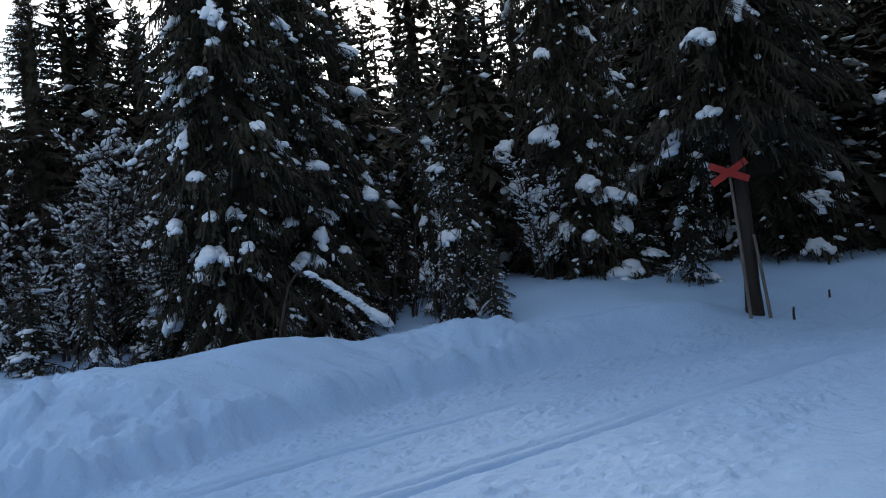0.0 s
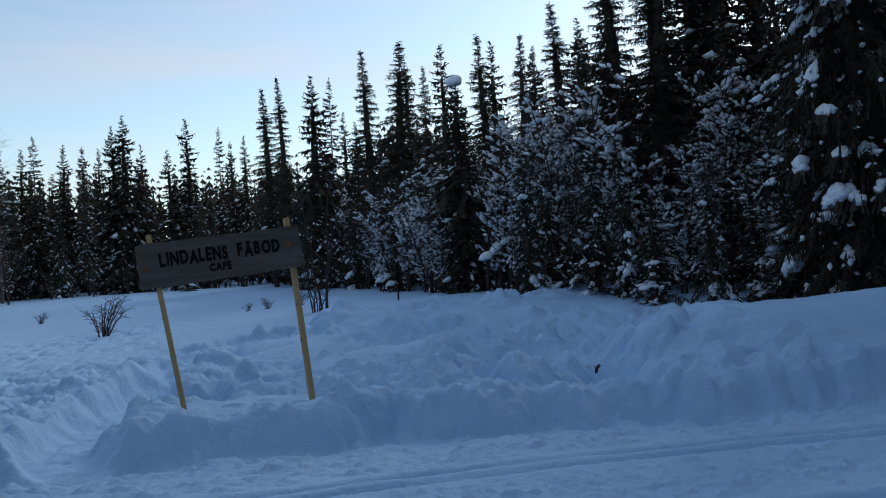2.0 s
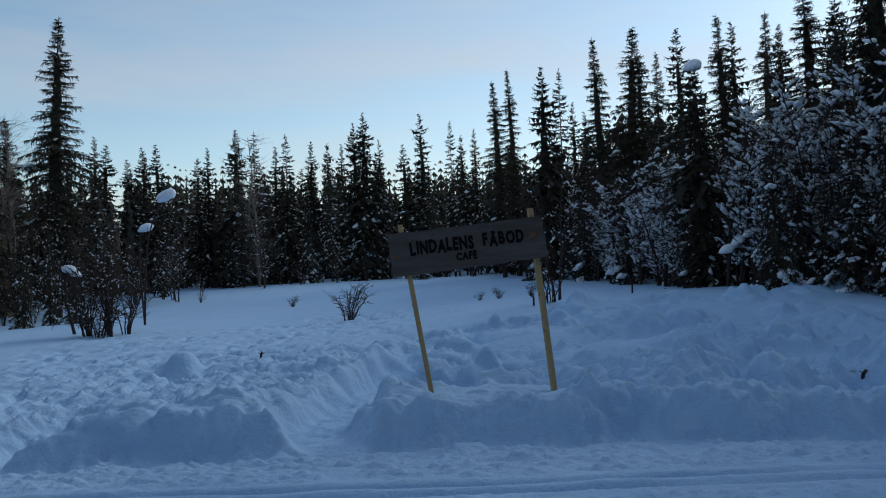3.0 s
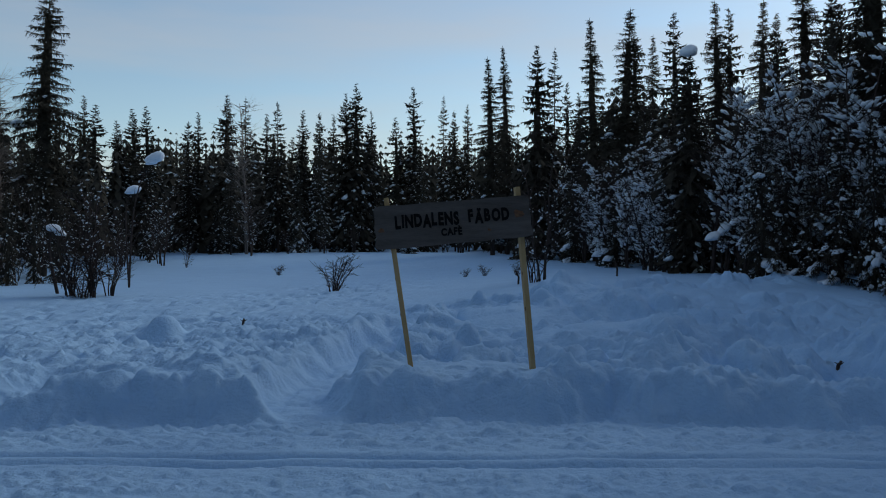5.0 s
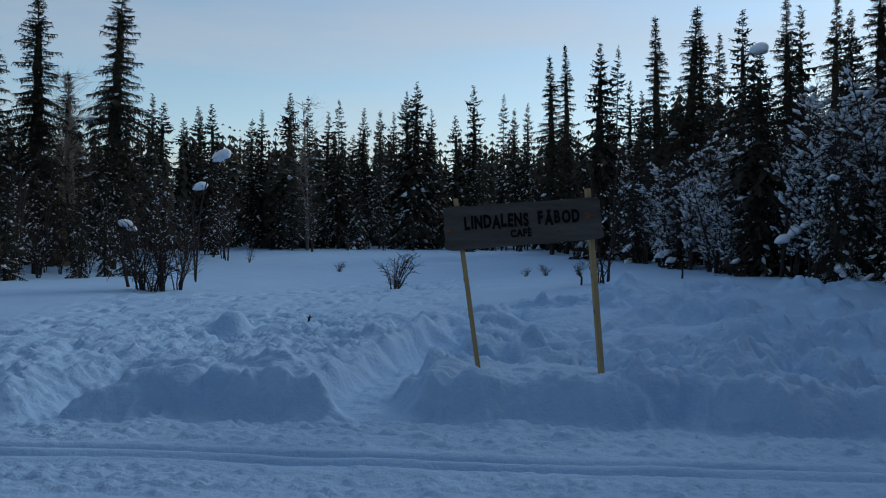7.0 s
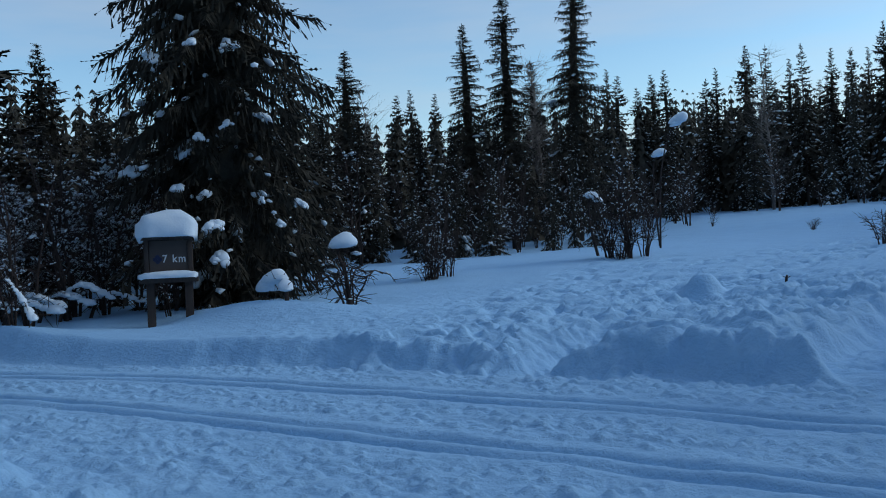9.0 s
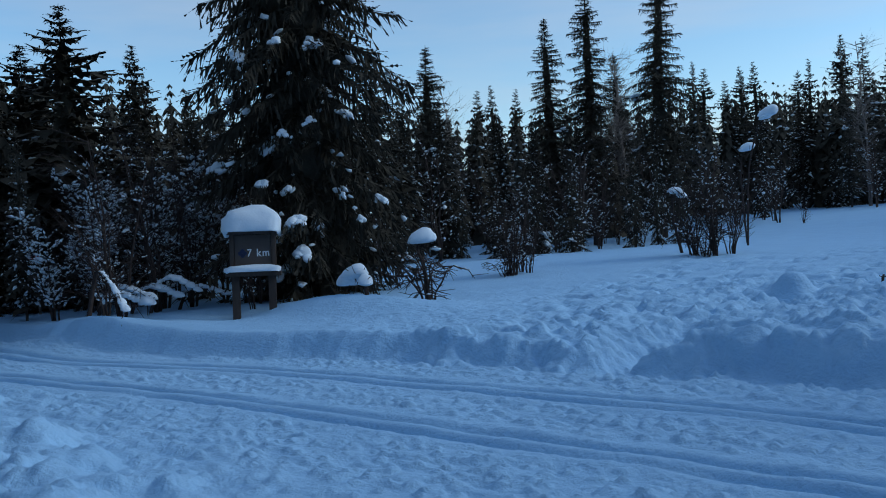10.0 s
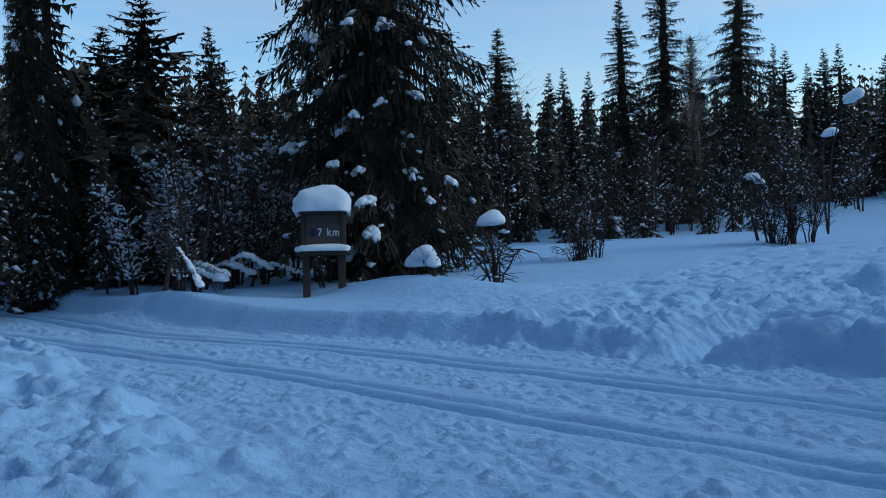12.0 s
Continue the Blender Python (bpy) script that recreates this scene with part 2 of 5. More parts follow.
def height(x, y, fine=True):
    x, y = np.asarray(x, float), np.asarray(y, float)
    wob = 0.30 * fbm(x * 1.3, y * 0.4, 11, 3) + 0.10 * fbm(x * 5.0, y * 2.0, 12, 2)
    wob = wob * (0.35 + 0.65 * step(-7.5, -5.0, x)) * (1 - 0.75 * step(4.8, 6.5, x))
    z, v = smooth_ground(x, y + wob * step(-1.5, 0.3, y - foot_line(x)))
    # heaps of ploughed snow along the edge
    rim = step(0.0, 0.5, v) * (1 - step(0.9, 2.2, v))
    z = z + rim * (0.05 + 0.10 * fbm(x * 0.9, y * 0.9, 21, 3)) * step(-9, -3, x) * (1 - step(9, 13, x))
    # the big drift
    drift = mound(x, y, 6.55, 8.55, 2.25, 1.5, 0.52, -0.30, 5.0) + mound(x, y, 9.7, 7.6, 2.2, 1.0, 0.34, -0.45, 2.8)
    z = z + drift * step(-0.1, 1.5, v)
    z = z + np.minimum(drift, 0.3) * 0.34 * fbm((x - 0.5 * y) * 0.5, (x + 0.9 * y) * 1.7, 27, 3) * (1 - step(8.2, 9.2, y))
    # ridge of thrown snow at the back of the ploughed ground
    ridge = np.exp(-(((y - 13.6 - 0.28 * x + 0.6 * fbm(x * 0.8, y * 0.1, 25, 2)) / 0.55) ** 2)) * step(-1.5, 0.5, x) * (1 - step(7.0, 9.0, x))
    z = z + ridge * (0.15 + 0.20 * fbm(x * 1.6, y * 1.6, 26, 3) + 0.16 * fbm(x * 4.2, y * 4.2, 28, 2))
    # crest of the bank that runs on from the drift, with a dip behind it
    crest = curve(x, (9.0, 10.2, 11.2, 12.4, 13.3, 14.0, 14.8), (8.0, 7.45, 6.85, 6.25, 5.75, 5.0, 4.2)) + 0.15 * fbm(x * 1.2, x * 0 + 1.0, 29, 2)
    along = step(8.8, 10.4, x) * (1 - step(14.0, 14.8, x))
    z = z + along * (0.17 * np.exp(-(((y - crest) / 0.38) ** 2)) - 0.16 * np.exp(-(((y - crest - 1.0) / 0.5) ** 2)))
    # rising forest floor by the trail cross, and the trodden dip at the distance post
    z = z + 0.22 * step(-0.9, 0.2, v) * step(11.5, 14.0, x) + 0.45 * step(0.8, 4.0, v) * step(12.5, 15.5, x)
    z = z - mound(x, y, -11.5, 8.3, 1.0, 0.6, 0.15)
    # hollow beside the drift, and the low heap in front of the tall sign
    z = z - mound(x, y, 4.0, 8.8, 0.9, 1.5, 0.26, 0.2)
    z = z + mound(x, y, 2.6, 10.6, 1.5, 0.8, 0.20) + mound(x, y, 0.6, 8.0, 1.2, 0.5, 0.02) + mound(x, y, 3.2, 13.0, 3.2, 1.2, 0.14)
    z = z + mound(x, y, -2.9, 8.3, 1.3, 0.75, 0.08, 0.0, 4) * step(0, 0.5, v)
    # dug path beside the tall sign
    px = curve(y, (6.5, 7.2, 9.0, 11.0, 12.5, 14.0), (-1.2, -1.3, -1.45, -1.05, -0.75, -0.6)) + 0.22 * fbm(x * 0 + 2.0, y * 1.6, 47, 2) + 0.12 * fbm(x * 2.0, y * 3.0, 48, 2)
    dig = step(0.54, 0.22, np.abs(x - px)) * (1 - step(11.5, 13.5, y)) * step(-0.3, 0.2, v)
    z = z * (1 - 0.88 * dig)
    # trodden path
    qx = -4.35 + 0.16 * (y - 7.3) - 0.4 * step(8, 11, y)
    tread = np.exp(-((x - qx) / (0.34 + 0.14 * np.clip(y - 7.3, 0, 12))) ** 2) * step(-0.4, 0.2, v) * (1 - step(20, 30, y))
    z = z * (1 - 0.95 * tread * (1 - step(7.8, 9.6, y))) - 0.05 * tread
    # rounded lump and km post bank
    z = z + mound(x, y, -4.02, 12.0, 0.24, 0.24, 0.27, 0, 3.4)
    z = z + mound(x, y, -9.6, 8.9, 1.8, 0.8, 0.24) + mound(x, y, -12.6, 6.3, 1.6, 0.5, 0.2, 0.25)
    # heap on the near side of the track
    nv = near_line(x) - y
    near = step(0.0, 0.8, nv + 0.25 + 0.6 * fbm(x * 1.5, y * 1.5, 31, 3)) * step(-3.0, -4.6, x)
    z = z + near * (0.15 + 0.05 * step(0.5, 2.5, nv) + 0.15 * fbm(x * 1.2, y * 1.2, 33, 3) - 0.10 * step(0.12, 0.30, fbm(x * 2.0, y * 2.0, 35, 2)))
    if not fine:
        return z
    flat = step(0.25, -0.1, v) * step(0.3, 0.0, nv * step(-3, -4.6, x))
    groomed = np.exp(-(((y - track_a(x)) / 0.34) ** 4)) + np.exp(-(((y - track_b(x)) / 0.34) ** 4))
    # ski grooves in pairs
    for line in (track_a, track_b):
        d = y - line(x) + 0.02 * fbm(x * 0.7, x * 0 + 3.3, 41, 2)
        for o in (-0.12, 0.12):
            z = z - flat * (0.115 - 0.045 * step(5.0, 9.0, x)) * np.exp(-(((d - o) / 0.055) ** 2)) * (0.8 + 0.8 * vnoise(x * 1.2, y * 0 + o * 9, 43))
        z = z + flat * 0.024 * np.exp(-((d / 0.28) ** 4)) * (0.6 + vnoise(x * 2.0, y * 2, 45))
    z = z - flat * 0.012 * np.exp(-(((y - 0.5 * (track_a(x) + track_b(x)) - 0.25) / 0.05) ** 2))
    rough = flat * (1 - 0.85 * np.minimum(groomed, 1))
    z = z + rough * (0.030 * fbm(x * 2.2, y * 4.0, 51, 4, 0.6) + 0.26 * lumps(x * 0.5, y, 8.0, 52, 0.5, 0.55) + 0.9 * lumps(x * 0.75, y, 14.0, 58, 0.6, 0.55))
    # crumbled snow on the banks, footprints on the trodden parts
    loose = step(-0.05, 0.35, v) * (1 - step(4.5, 7.5, v)) * step(-12.0, -4.5, x) * (1 - step(9.0, 14.0, x))
    loose = np.maximum(np.maximum(loose, near), 0.8 * ridge)
    calm = np.exp(-((((x - 7.7) / 2.5) ** 2 + ((y - 8.4) / 1.6) ** 2) ** 3))
    loose = loose * (1 - 0.88 * calm) * (1 - 0.75 * dig)
    calmer = 0.35 + 0.65 * step(-7.5, -4.2, x)
    # wind-smoothed patches between the heaps, and the pan in which the sign stands
    pan = mound(x, y, 0.95, 12.2, 0.9, 0.7, 1.0, 0.2, 4) + mound(x, y, 1.75, 10.6, 1.1, 0.55, 1.0, 0.1, 4) + mound(x, y, 0.3, 8.45, 0.95, 0.35, 1.0, 0.1, 4) + 0.7 * mound(x, y, -2.95, 7.9, 1.1, 0.45, 1.0, 0, 4)
    ball = mound(x, y, -4.02, 12.0, 0.4, 0.4, 1.0, 0, 6)
    loose = loose * (1 - 0.85 * np.minimum(pan, 1)) * (1 - ball)
    bill = 0.5 - np.abs(fbm(x * 1.7, y * 1.7, 61, 4))
    z = z + loose * calmer * (0.16 * (bill - 0.36) + 0.07 * fbm(x * 4.0, y * 4.0, 62, 3, 0.55))
    face = step(-0.35, 0.05, v) * (1 - step(0.5, 1.1, v)) * step(-8.5, -6.0, x) * (1 - step(5.5, 7.0, x)) * (1 - 0.8 * dig)
    z = z + face * (0.55 * lumps(x, y, 3.2, 115, 0.45, 0.6) + 0.5 * lumps(x, y, 7.0, 119, 0.45, 0.55) - 0.05)
    heaped = loose * step(-1.8, -0.6, x) * (1 - step(5.0, 6.5, x)) * step(0.5, 1.2, v)
    z = z + heaped * (0.42 * fbm(x * 0.8, y * 0.8, 65, 3) + 0.62 * lumps(x, y, 1.4, 67, 0.42, 0.6) + 0.6 * lumps(x, y, 3.0, 69, 0.35, 0.6) - 0.10)
    z = z + loose * calmer * (0.32 * lumps(x, y, 2.3, 63, 0.22, 0.55) + 0.42 * lumps(x, y, 4.6, 91, 0.3, 0.55))
    z = z + loose * (0.6 * lumps(x, y, 9.0, 95, 0.42, 0.5) + 0.9 * lumps(x, y, 14.0, 99, 0.5, 0.5)) * (0.5 + 0.5 * calmer)
    z = z + near * (0.14 * lumps(x, y, 1.9, 103, 0.4, 0.6) + 0.42 * lumps(x, y, 3.6, 107, 0.45, 0.55))
    tr = np.maximum(tread, 0.6 * step(7, 8.5, y) * (1 - step(16, 20, y)) * step(-7 - 0.1 * y, -5.5 - 0.1 * y, x) * (1 - step(-2, 0, x)))
    tr = tr * (1 - ball)
    z = z - tr * 0.08 * step(0.05, 0.30, fbm(x * 3.4, y * 2.6, 71, 2)) + tr * (0.03 * fbm(x * 6, y * 6, 72, 3) + 0.4 * lumps(x, y, 6.0, 111, 0.4, 0.5))
    z = z + 0.012 * fbm(x * 1.5, y * 1.5, 81, 3) * step(0, 1, v)
    return z


def spread(stops):
    """Coordinates with a spacing that changes from stretch to stretch: (from, to, spacing)."""
    out = []
    for a, b, s in stops:
        out.append(np.linspace(a, b, max(2, int(round((b - a) / s)) + 1))[:-1])
    return np.concatenate(out + [[stops[-1][1]]])


gx = spread([(-900, -100, 100), (-100, -30, 6), (-30, -15, 0.5), (-15, -9, 0.06), (-9, 9, 0.031), (9, 16, 0.06), (16, 18, 0.12), (18, 32, 0.5), (32, 100, 6), (100, 900, 100)])
gy = spread([(-900, -100, 100), (-100, -10, 8), (-10, -3, 0.3), (-3, 1.5, 0.09), (1.5, 3.5, 0.035), (3.5, 8.8, 0.025), (8.8, 14, 0.045), (14, 20, 0.09), (20, 26, 0.2), (26, 60, 0.7), (60, 120, 5), (120, 1500, 120)])
GX, GY = np.meshgrid(gx, gy)
GZ = height(GX, GY)
rowlen = len(gx)
idx = np.arange(len(gy) * rowlen).reshape(len(gy), rowlen)
quads = np.stack([idx[:-1, :-1], idx[:-1, 1:], idx[1:, 1:], idx[1:, :-1]], -1).reshape(-1, 4)
gm = bpy.data.meshes.new("ground")
gm.vertices.add(GX.size)
gm.vertices.foreach_set("co", np.stack([GX, GY, GZ], -1).ravel())
gm.loops.add(quads.size)
gm.loops.foreach_set("vertex_index", quads.ravel())
gm.polygons.add(len(quads))
gm.polygons.foreach_set("loop_start", np.arange(len(quads)) * 4)
gm.polygons.foreach_set("use_smooth", np.ones(len(quads), bool))
gm.update(calc_edges=True)
gm.materials.append(SHADE_BLUE_SNOW)
tagged(new("ground", gm), "snow tinted with the blue of its shade, with ski tracks, ploughed banks and footprints", "snow", kind="structure")


def floor_z(x, y):
    return float(height(np.array([x]), np.array([y]))[0])


# ---- spruces ----
def sprig(b, base, way, side, length, width, teeth, rng):
    """A jagged twig of needles: a spine with pointed pieces on both sides."""
    pts, faces = [base], []
    up = np.cross(way, side)
    for k in range(teeth):
        s0 = (k + 0.15) / teeth
        s1 = (k + 0.95) / teeth if teeth > 1 else 0.45
        w = width * (1 - 0.55 * s0) * rng.uniform(0.7, 1.2)
        sag = up * width * rng.uniform(-0.35, 0.35)
        i = len(pts)
        pts += [base + way * length * s0, base + way * length * min(1.0, s0 + 1.1 / teeth), base + way * length * s1 + side * w + sag, base + way * length * s1 - side * w - sag]
        faces += [(i, i + 1, i + 2), (i, i + 3, i + 1)]
    b.add(np.array(pts), faces)


def clump(b, at, back, side, size, rng, level=2):
    """Snow caught on a bough: many small lumps run together, sagging at the sides."""
    way = at - back
    way = way / (np.linalg.norm(way) + 1e-6)
    for t in range(rng.integers(9, 15)):
        f, g = rng.normal(0, 0.5), rng.normal(0, 0.3)
        sz = size * rng.uniform(0.16, 0.46) * (1.1 - 0.4 * min(1.0, abs(f)))
        p = at + way * f * size + side * g * size
        p = p + np.array([0, 0, 0.2 * sz - 0.8 * abs(g) * size - 0.25 * f * f * size])
        blob(b, p, (sz * rng.uniform(0.9, 1.9), sz * rng.uniform(0.6, 1.1), sz * rng.uniform(0.45, 0.9)), rng, level, frame_of(way + rng.uniform(-0.45, 0.45, 3)), 0.2)


def spruce_meshes(name, seed, H, R, whorl, per, sprigs, teeth, snow, top_power=0.8, low=0.06, gaps=0.0, droop=0.5, stems=True, big_snow=0.0, bare_to=0.0, hang=4, full=1.55):
    """Trunk, crown and snow of one spruce of height H and reach R."""
    rng = np.random.default_rng(seed)
    trunk, crown, white = Build(), Build(), Build()
    lean = rng.uniform(-0.02, 0.02, 2) * H
    axis = lambda z: np.array([lean[0] * (z / H) ** 2, lean[1] * (z / H) ** 2, z])
    zs = np.linspace(-0.25, H, 9)
    tr = 0.0075 * H + 0.02
    tube(trunk, [axis(z) if z > 0 else np.array([0, 0, z]) for z in zs], [max(0.008, tr * (1 - max(z, 0) / H) ** 0.9) for z in zs], 8 if stems else 5)
    # shaded inner mass of old needles
    rings, sides = int(H / 0.35) + 2, 7
    core, cf = [], []
    for i in range(rings):
        zc = H * (low + 0.02 + (0.84 - low) * i / (rings - 1))
        uc = 1 - zc / H
        rc = (0.36 if hang > 9 else 0.22 if hang == 7 else 0.12 if stems else 0.17) * R * min(1.0, full * uc ** top_power) * (1 - gaps)
        for k in range(sides):
            a = 6.2832 * (k + 0.5 * (i % 2)) / sides
            q = rc * rng.uniform(0.55, 1.25)
            core.append(axis(zc) + np.array([q * math.cos(a), q * math.sin(a), rng.uniform(-0.15, 0.15)]))
        if i:
            for k in range(sides):
                a0, a1 = (i - 1) * sides + k, (i - 1) * sides + (k + 1) % sides
                cf += [(a0, a1, a1 + sides), (a0, a1 + sides, a0 + sides)]
    if gaps < 0.2 and low < 0.2:
        crown.add(np.array(core), cf)
    z = low * H
    while z < H - 0.05:
        u = 1 - z / H
        n = max(3, int(round(per * (0.7 + 0.3 * u))))
        turn = rng.uniform(0, 6.28)
        for k in range(n):
            if rng.uniform() < gaps * (0.4 + u):
                continue
            az = turn + k * 6.2832 / n + rng.uniform(-0.35, 0.35)
            prof = min(1.0, full * u ** top_power) * (0.88 + 0.12 * math.sin(z * 2.3 + seed))
            L = max(0.07, R * prof * (rng.uniform(0.58, 1.12) if stems and hang != 7 else rng.uniform(0.38, 1.25)))
            bare = z < bare_to * H
            out = np.array([math.cos(az), math.sin(az), 0.0])
            sd = np.array([-math.sin(az), math.cos(az), 0.0])
            rise = 0.35 - 0.5 * min(1, u * 1.6) + rng.uniform(-0.1, 0.1)
            dr = droop * min(1.0, 0.25 + 1.5 * u) * rng.uniform(0.7, 1.3)
            z0 = z + rng.uniform(-0.5, 0.5) * whorl
            spine = lambda s: axis(min(max(z0, 0.05), H)) + out * (L * s) + np.array([0, 0, L * (rise * s - dr * s * s + 0.16 * s ** 4)])
            p0 = spine(0.0)
            if p0[2] + L * (rise - dr + 0.16) < 0.05:
                dr = max(0.05, rise + 0.16 + (p0[2] - 0.05) / L)
            if stems or bare:
                ss = (0.0, 0.35, 0.7, 1.0)
                tube(crown if not bare else trunk, [spine(s) for s in ss], [0.008 + 0.014 * L, 0.006 + 0.009 * L, 0.008, 0.004], 3, False)
            wide = L * rng.uniform(0.16, 0.28) + 0.03
            if not bare and not stems:
                # a ragged, roof-shaped mat of needles along the bough
                ns = 3
                pts, fc = [], []
                for j in range(ns + 1):
                    s = 0.06 + 0.98 * j / ns
                    pts.append(spine(s))
                    for sg in (1, -1):
                        w = wide * (0.35 + 0.65 * math.sin(math.pi * min(1.0, 0.18 + 0.75 * s))) * (0.55 if j == ns else 1) * rng.uniform(0.5, 1.3)
                        pts.append(spine(s + rng.uniform(0.0, 0.12)) + sd * sg * w + np.array([0, 0, -w * rng.uniform(0.35, 1.25)]))
                        pts.append(spine(s + 0.45 / ns) + sd * sg * w * rng.uniform(0.1, 0.45) + np.array([0, 0, -0.02]))
                for j in range(ns):
                    i = 5 * j
                    for o in (1, 3):
                        fc += [(i, i + o, i + o + 1), (i, i + o + 1, i + 5), (i + 5, i + o + 1, i + 5 + o)]
                crown.add(np.array(pts), fc)
            if not bare and stems:
                # fans of side shoots, tooth by tooth
                ns = max(8, int(30 * (0.35 + 0.65 * L / R)))
                pts, fc = [], []
                for j in range(ns + 1):
                    pts.append(spine(0.05 + 0.95 * j / ns))
                for j in range(ns):
                    sj = 0.05 + 0.95 * j / ns
                    for sg in (1, -1):
                        w = min(0.21, 0.22 * L + 0.02) * (0.4 + 0.6 * math.sin(math.pi * min(1.0, 0.15 + 0.8 * sj))) * rng.uniform(0.45, 1.25)
                        pts.append(spine(min(1.08, sj + rng.uniform(0.03, 0.16))) + sd * sg * w + np.array([0, 0, -w * rng.uniform(0.4, 1.9)]))
                        fc.append((j, j + 1, len(pts) - 1))
                crown.add(np.array(pts), fc)
            if not bare:
                # twigs that hang from it
                for j in range(hang):
                    s = rng.uniform(0.15, 1.0)
                    p = spine(s) + sd * wide * rng.uniform(-0.8, 0.8)
                    way = np.array([rng.uniform(-0.3, 0.3), rng.uniform(-0.3, 0.3), -1.0]) + out * rng.uniform(0, 0.7)
                    way /= np.linalg.norm(way)
                    side = np.cross(way, (rng.uniform(-1, 1), rng.uniform(-1, 1), 0.1))
                    side /= np.linalg.norm(side) + 1e-6
                    ln = rng.uniform(0.4, 1.0) * min(0.55 if hang > 9 else 0.42, 0.08 + 0.28 * L)
                    sprig(crown, p, way, side, ln, ln * (rng.uniform(0.05, 0.09) if hang > 9 else rng.uniform(0.08, 0.14)), 2 if stems else 1, rng)
            m = max(2, int(round(sprigs * (0.45 + 0.55 * L / R))))
            if bare:
                m = int(m * 0.25)
            for j in range(m):
                s = 0.12 + 0.88 * (j + rng.uniform(0, 0.9)) / m
                p = spine(s)
                sgn = 1 if j % 2 else -1
                ang = rng.uniform(0.3, 0.95) * sgn if s < 0.93 else rng.uniform(-0.2, 0.2)
                way = out * math.cos(ang) + sd * math.sin(ang) + np.array([0, 0, rng.uniform(-0.55, 0.12) - 0.2 * dr])
                way /= np.linalg.norm(way)
                side = np.cross(way, (rng.uniform(-0.6, 0.6), rng.uniform(-0.6, 0.6), 1.0))
                side /= np.linalg.norm(side) + 1e-6
                ln = min(0.36 if stems else 0.55, max(0.09, L * rng.uniform(0.18, 0.40) * (1.15 - 0.55 * s))) * (1.0 if stems else 1.35)
                sprig(crown, p, way, side, ln, ln * rng.uniform(0.13, 0.22) * (0.8 if teeth > 2 else 1.0 if teeth > 1 else 1.3), teeth, rng)
                if rng.uniform() < snow * 0.55 * (0.25 + 0.9 * u):
                    c = p + way * ln * 0.5 + np.array([0, 0, 0.02])
                    blob(white, c, (ln * rng.uniform(0.14, 0.38), ln * rng.uniform(0.08, 0.2), 0.015 + ln * rng.uniform(0.03, 0.10)), rng, 1 if hang > 9 else 0, frame_of(way), 0.45)
            if rng.uniform() < snow * 0.5 * (0.25 + u):
                s = rng.uniform(0.45, 0.95)
                p, q = spine(s), spine(s - 0.2)
                sz = min(0.30, L * rng.uniform(0.10, 0.24))
                if stems:
                    clump(white, p, q, sd, sz, rng, 2 if hang > 9 else 1)
                else:
                    blob(white, p + np.array([0, 0, sz * 0.3]), (sz, sz * rng.uniform(0.45, 0.8), sz * rng.uniform(0.3, 0.5)), rng, 0, frame_of(p - q), 0.45)
            if rng.uniform() < big_snow * (0.2 + 1.1 * u) and u > 0.12:
                s = rng.uniform(0.6, 1.0)
                at = spine(s)
                q = spine(s - 0.1)
                if stems:
                    clump(white, at, q, sd, rng.uniform(0.13, 0.27), rng, 2 if hang > 9 else 1)
                    continue
                for t in range(rng.integers(7, 15)):
                    f = rng.uniform(-1, 1)
                    sz = rng.uniform(0.025, 0.06) * (1.25 - 0.5 * abs(f))
                    p = at + (at - q) / (np.linalg.norm(at - q) + 1e-6) * f * 0.26 + sd * rng.uniform(-0.13, 0.13)
                    p = p + np.array([0, 0, sz * 0.2 - 0.25 * abs(p @ sd - at @ sd)])
                    blob(white, p, (sz * rng.uniform(1.0, 1.9), sz * rng.uniform(0.8, 1.4), sz * rng.uniform(0.5, 0.8)), rng, 2 if stems else 1, frame_of(at - q + rng.uniform(-0.1, 0.1, 3)), 0.07 if stems else 0.2)
        z += whorl * rng.uniform(0.75, 1.25) * (0.5 + 0.65 * u)
    tip = axis(H)
    tube(crown, [tip - np.array([0, 0, 0.35]), tip + np.array([0, 0, 0.08])], [0.012, 0.003], 3)
    return trunk.mesh(name + "_trunk", BARK, True), crown.mesh(name + "_crown", NEEDLE), white.mesh(name + "_snow", TREE_SNOW, True) if white.v else None


KINDS = {}


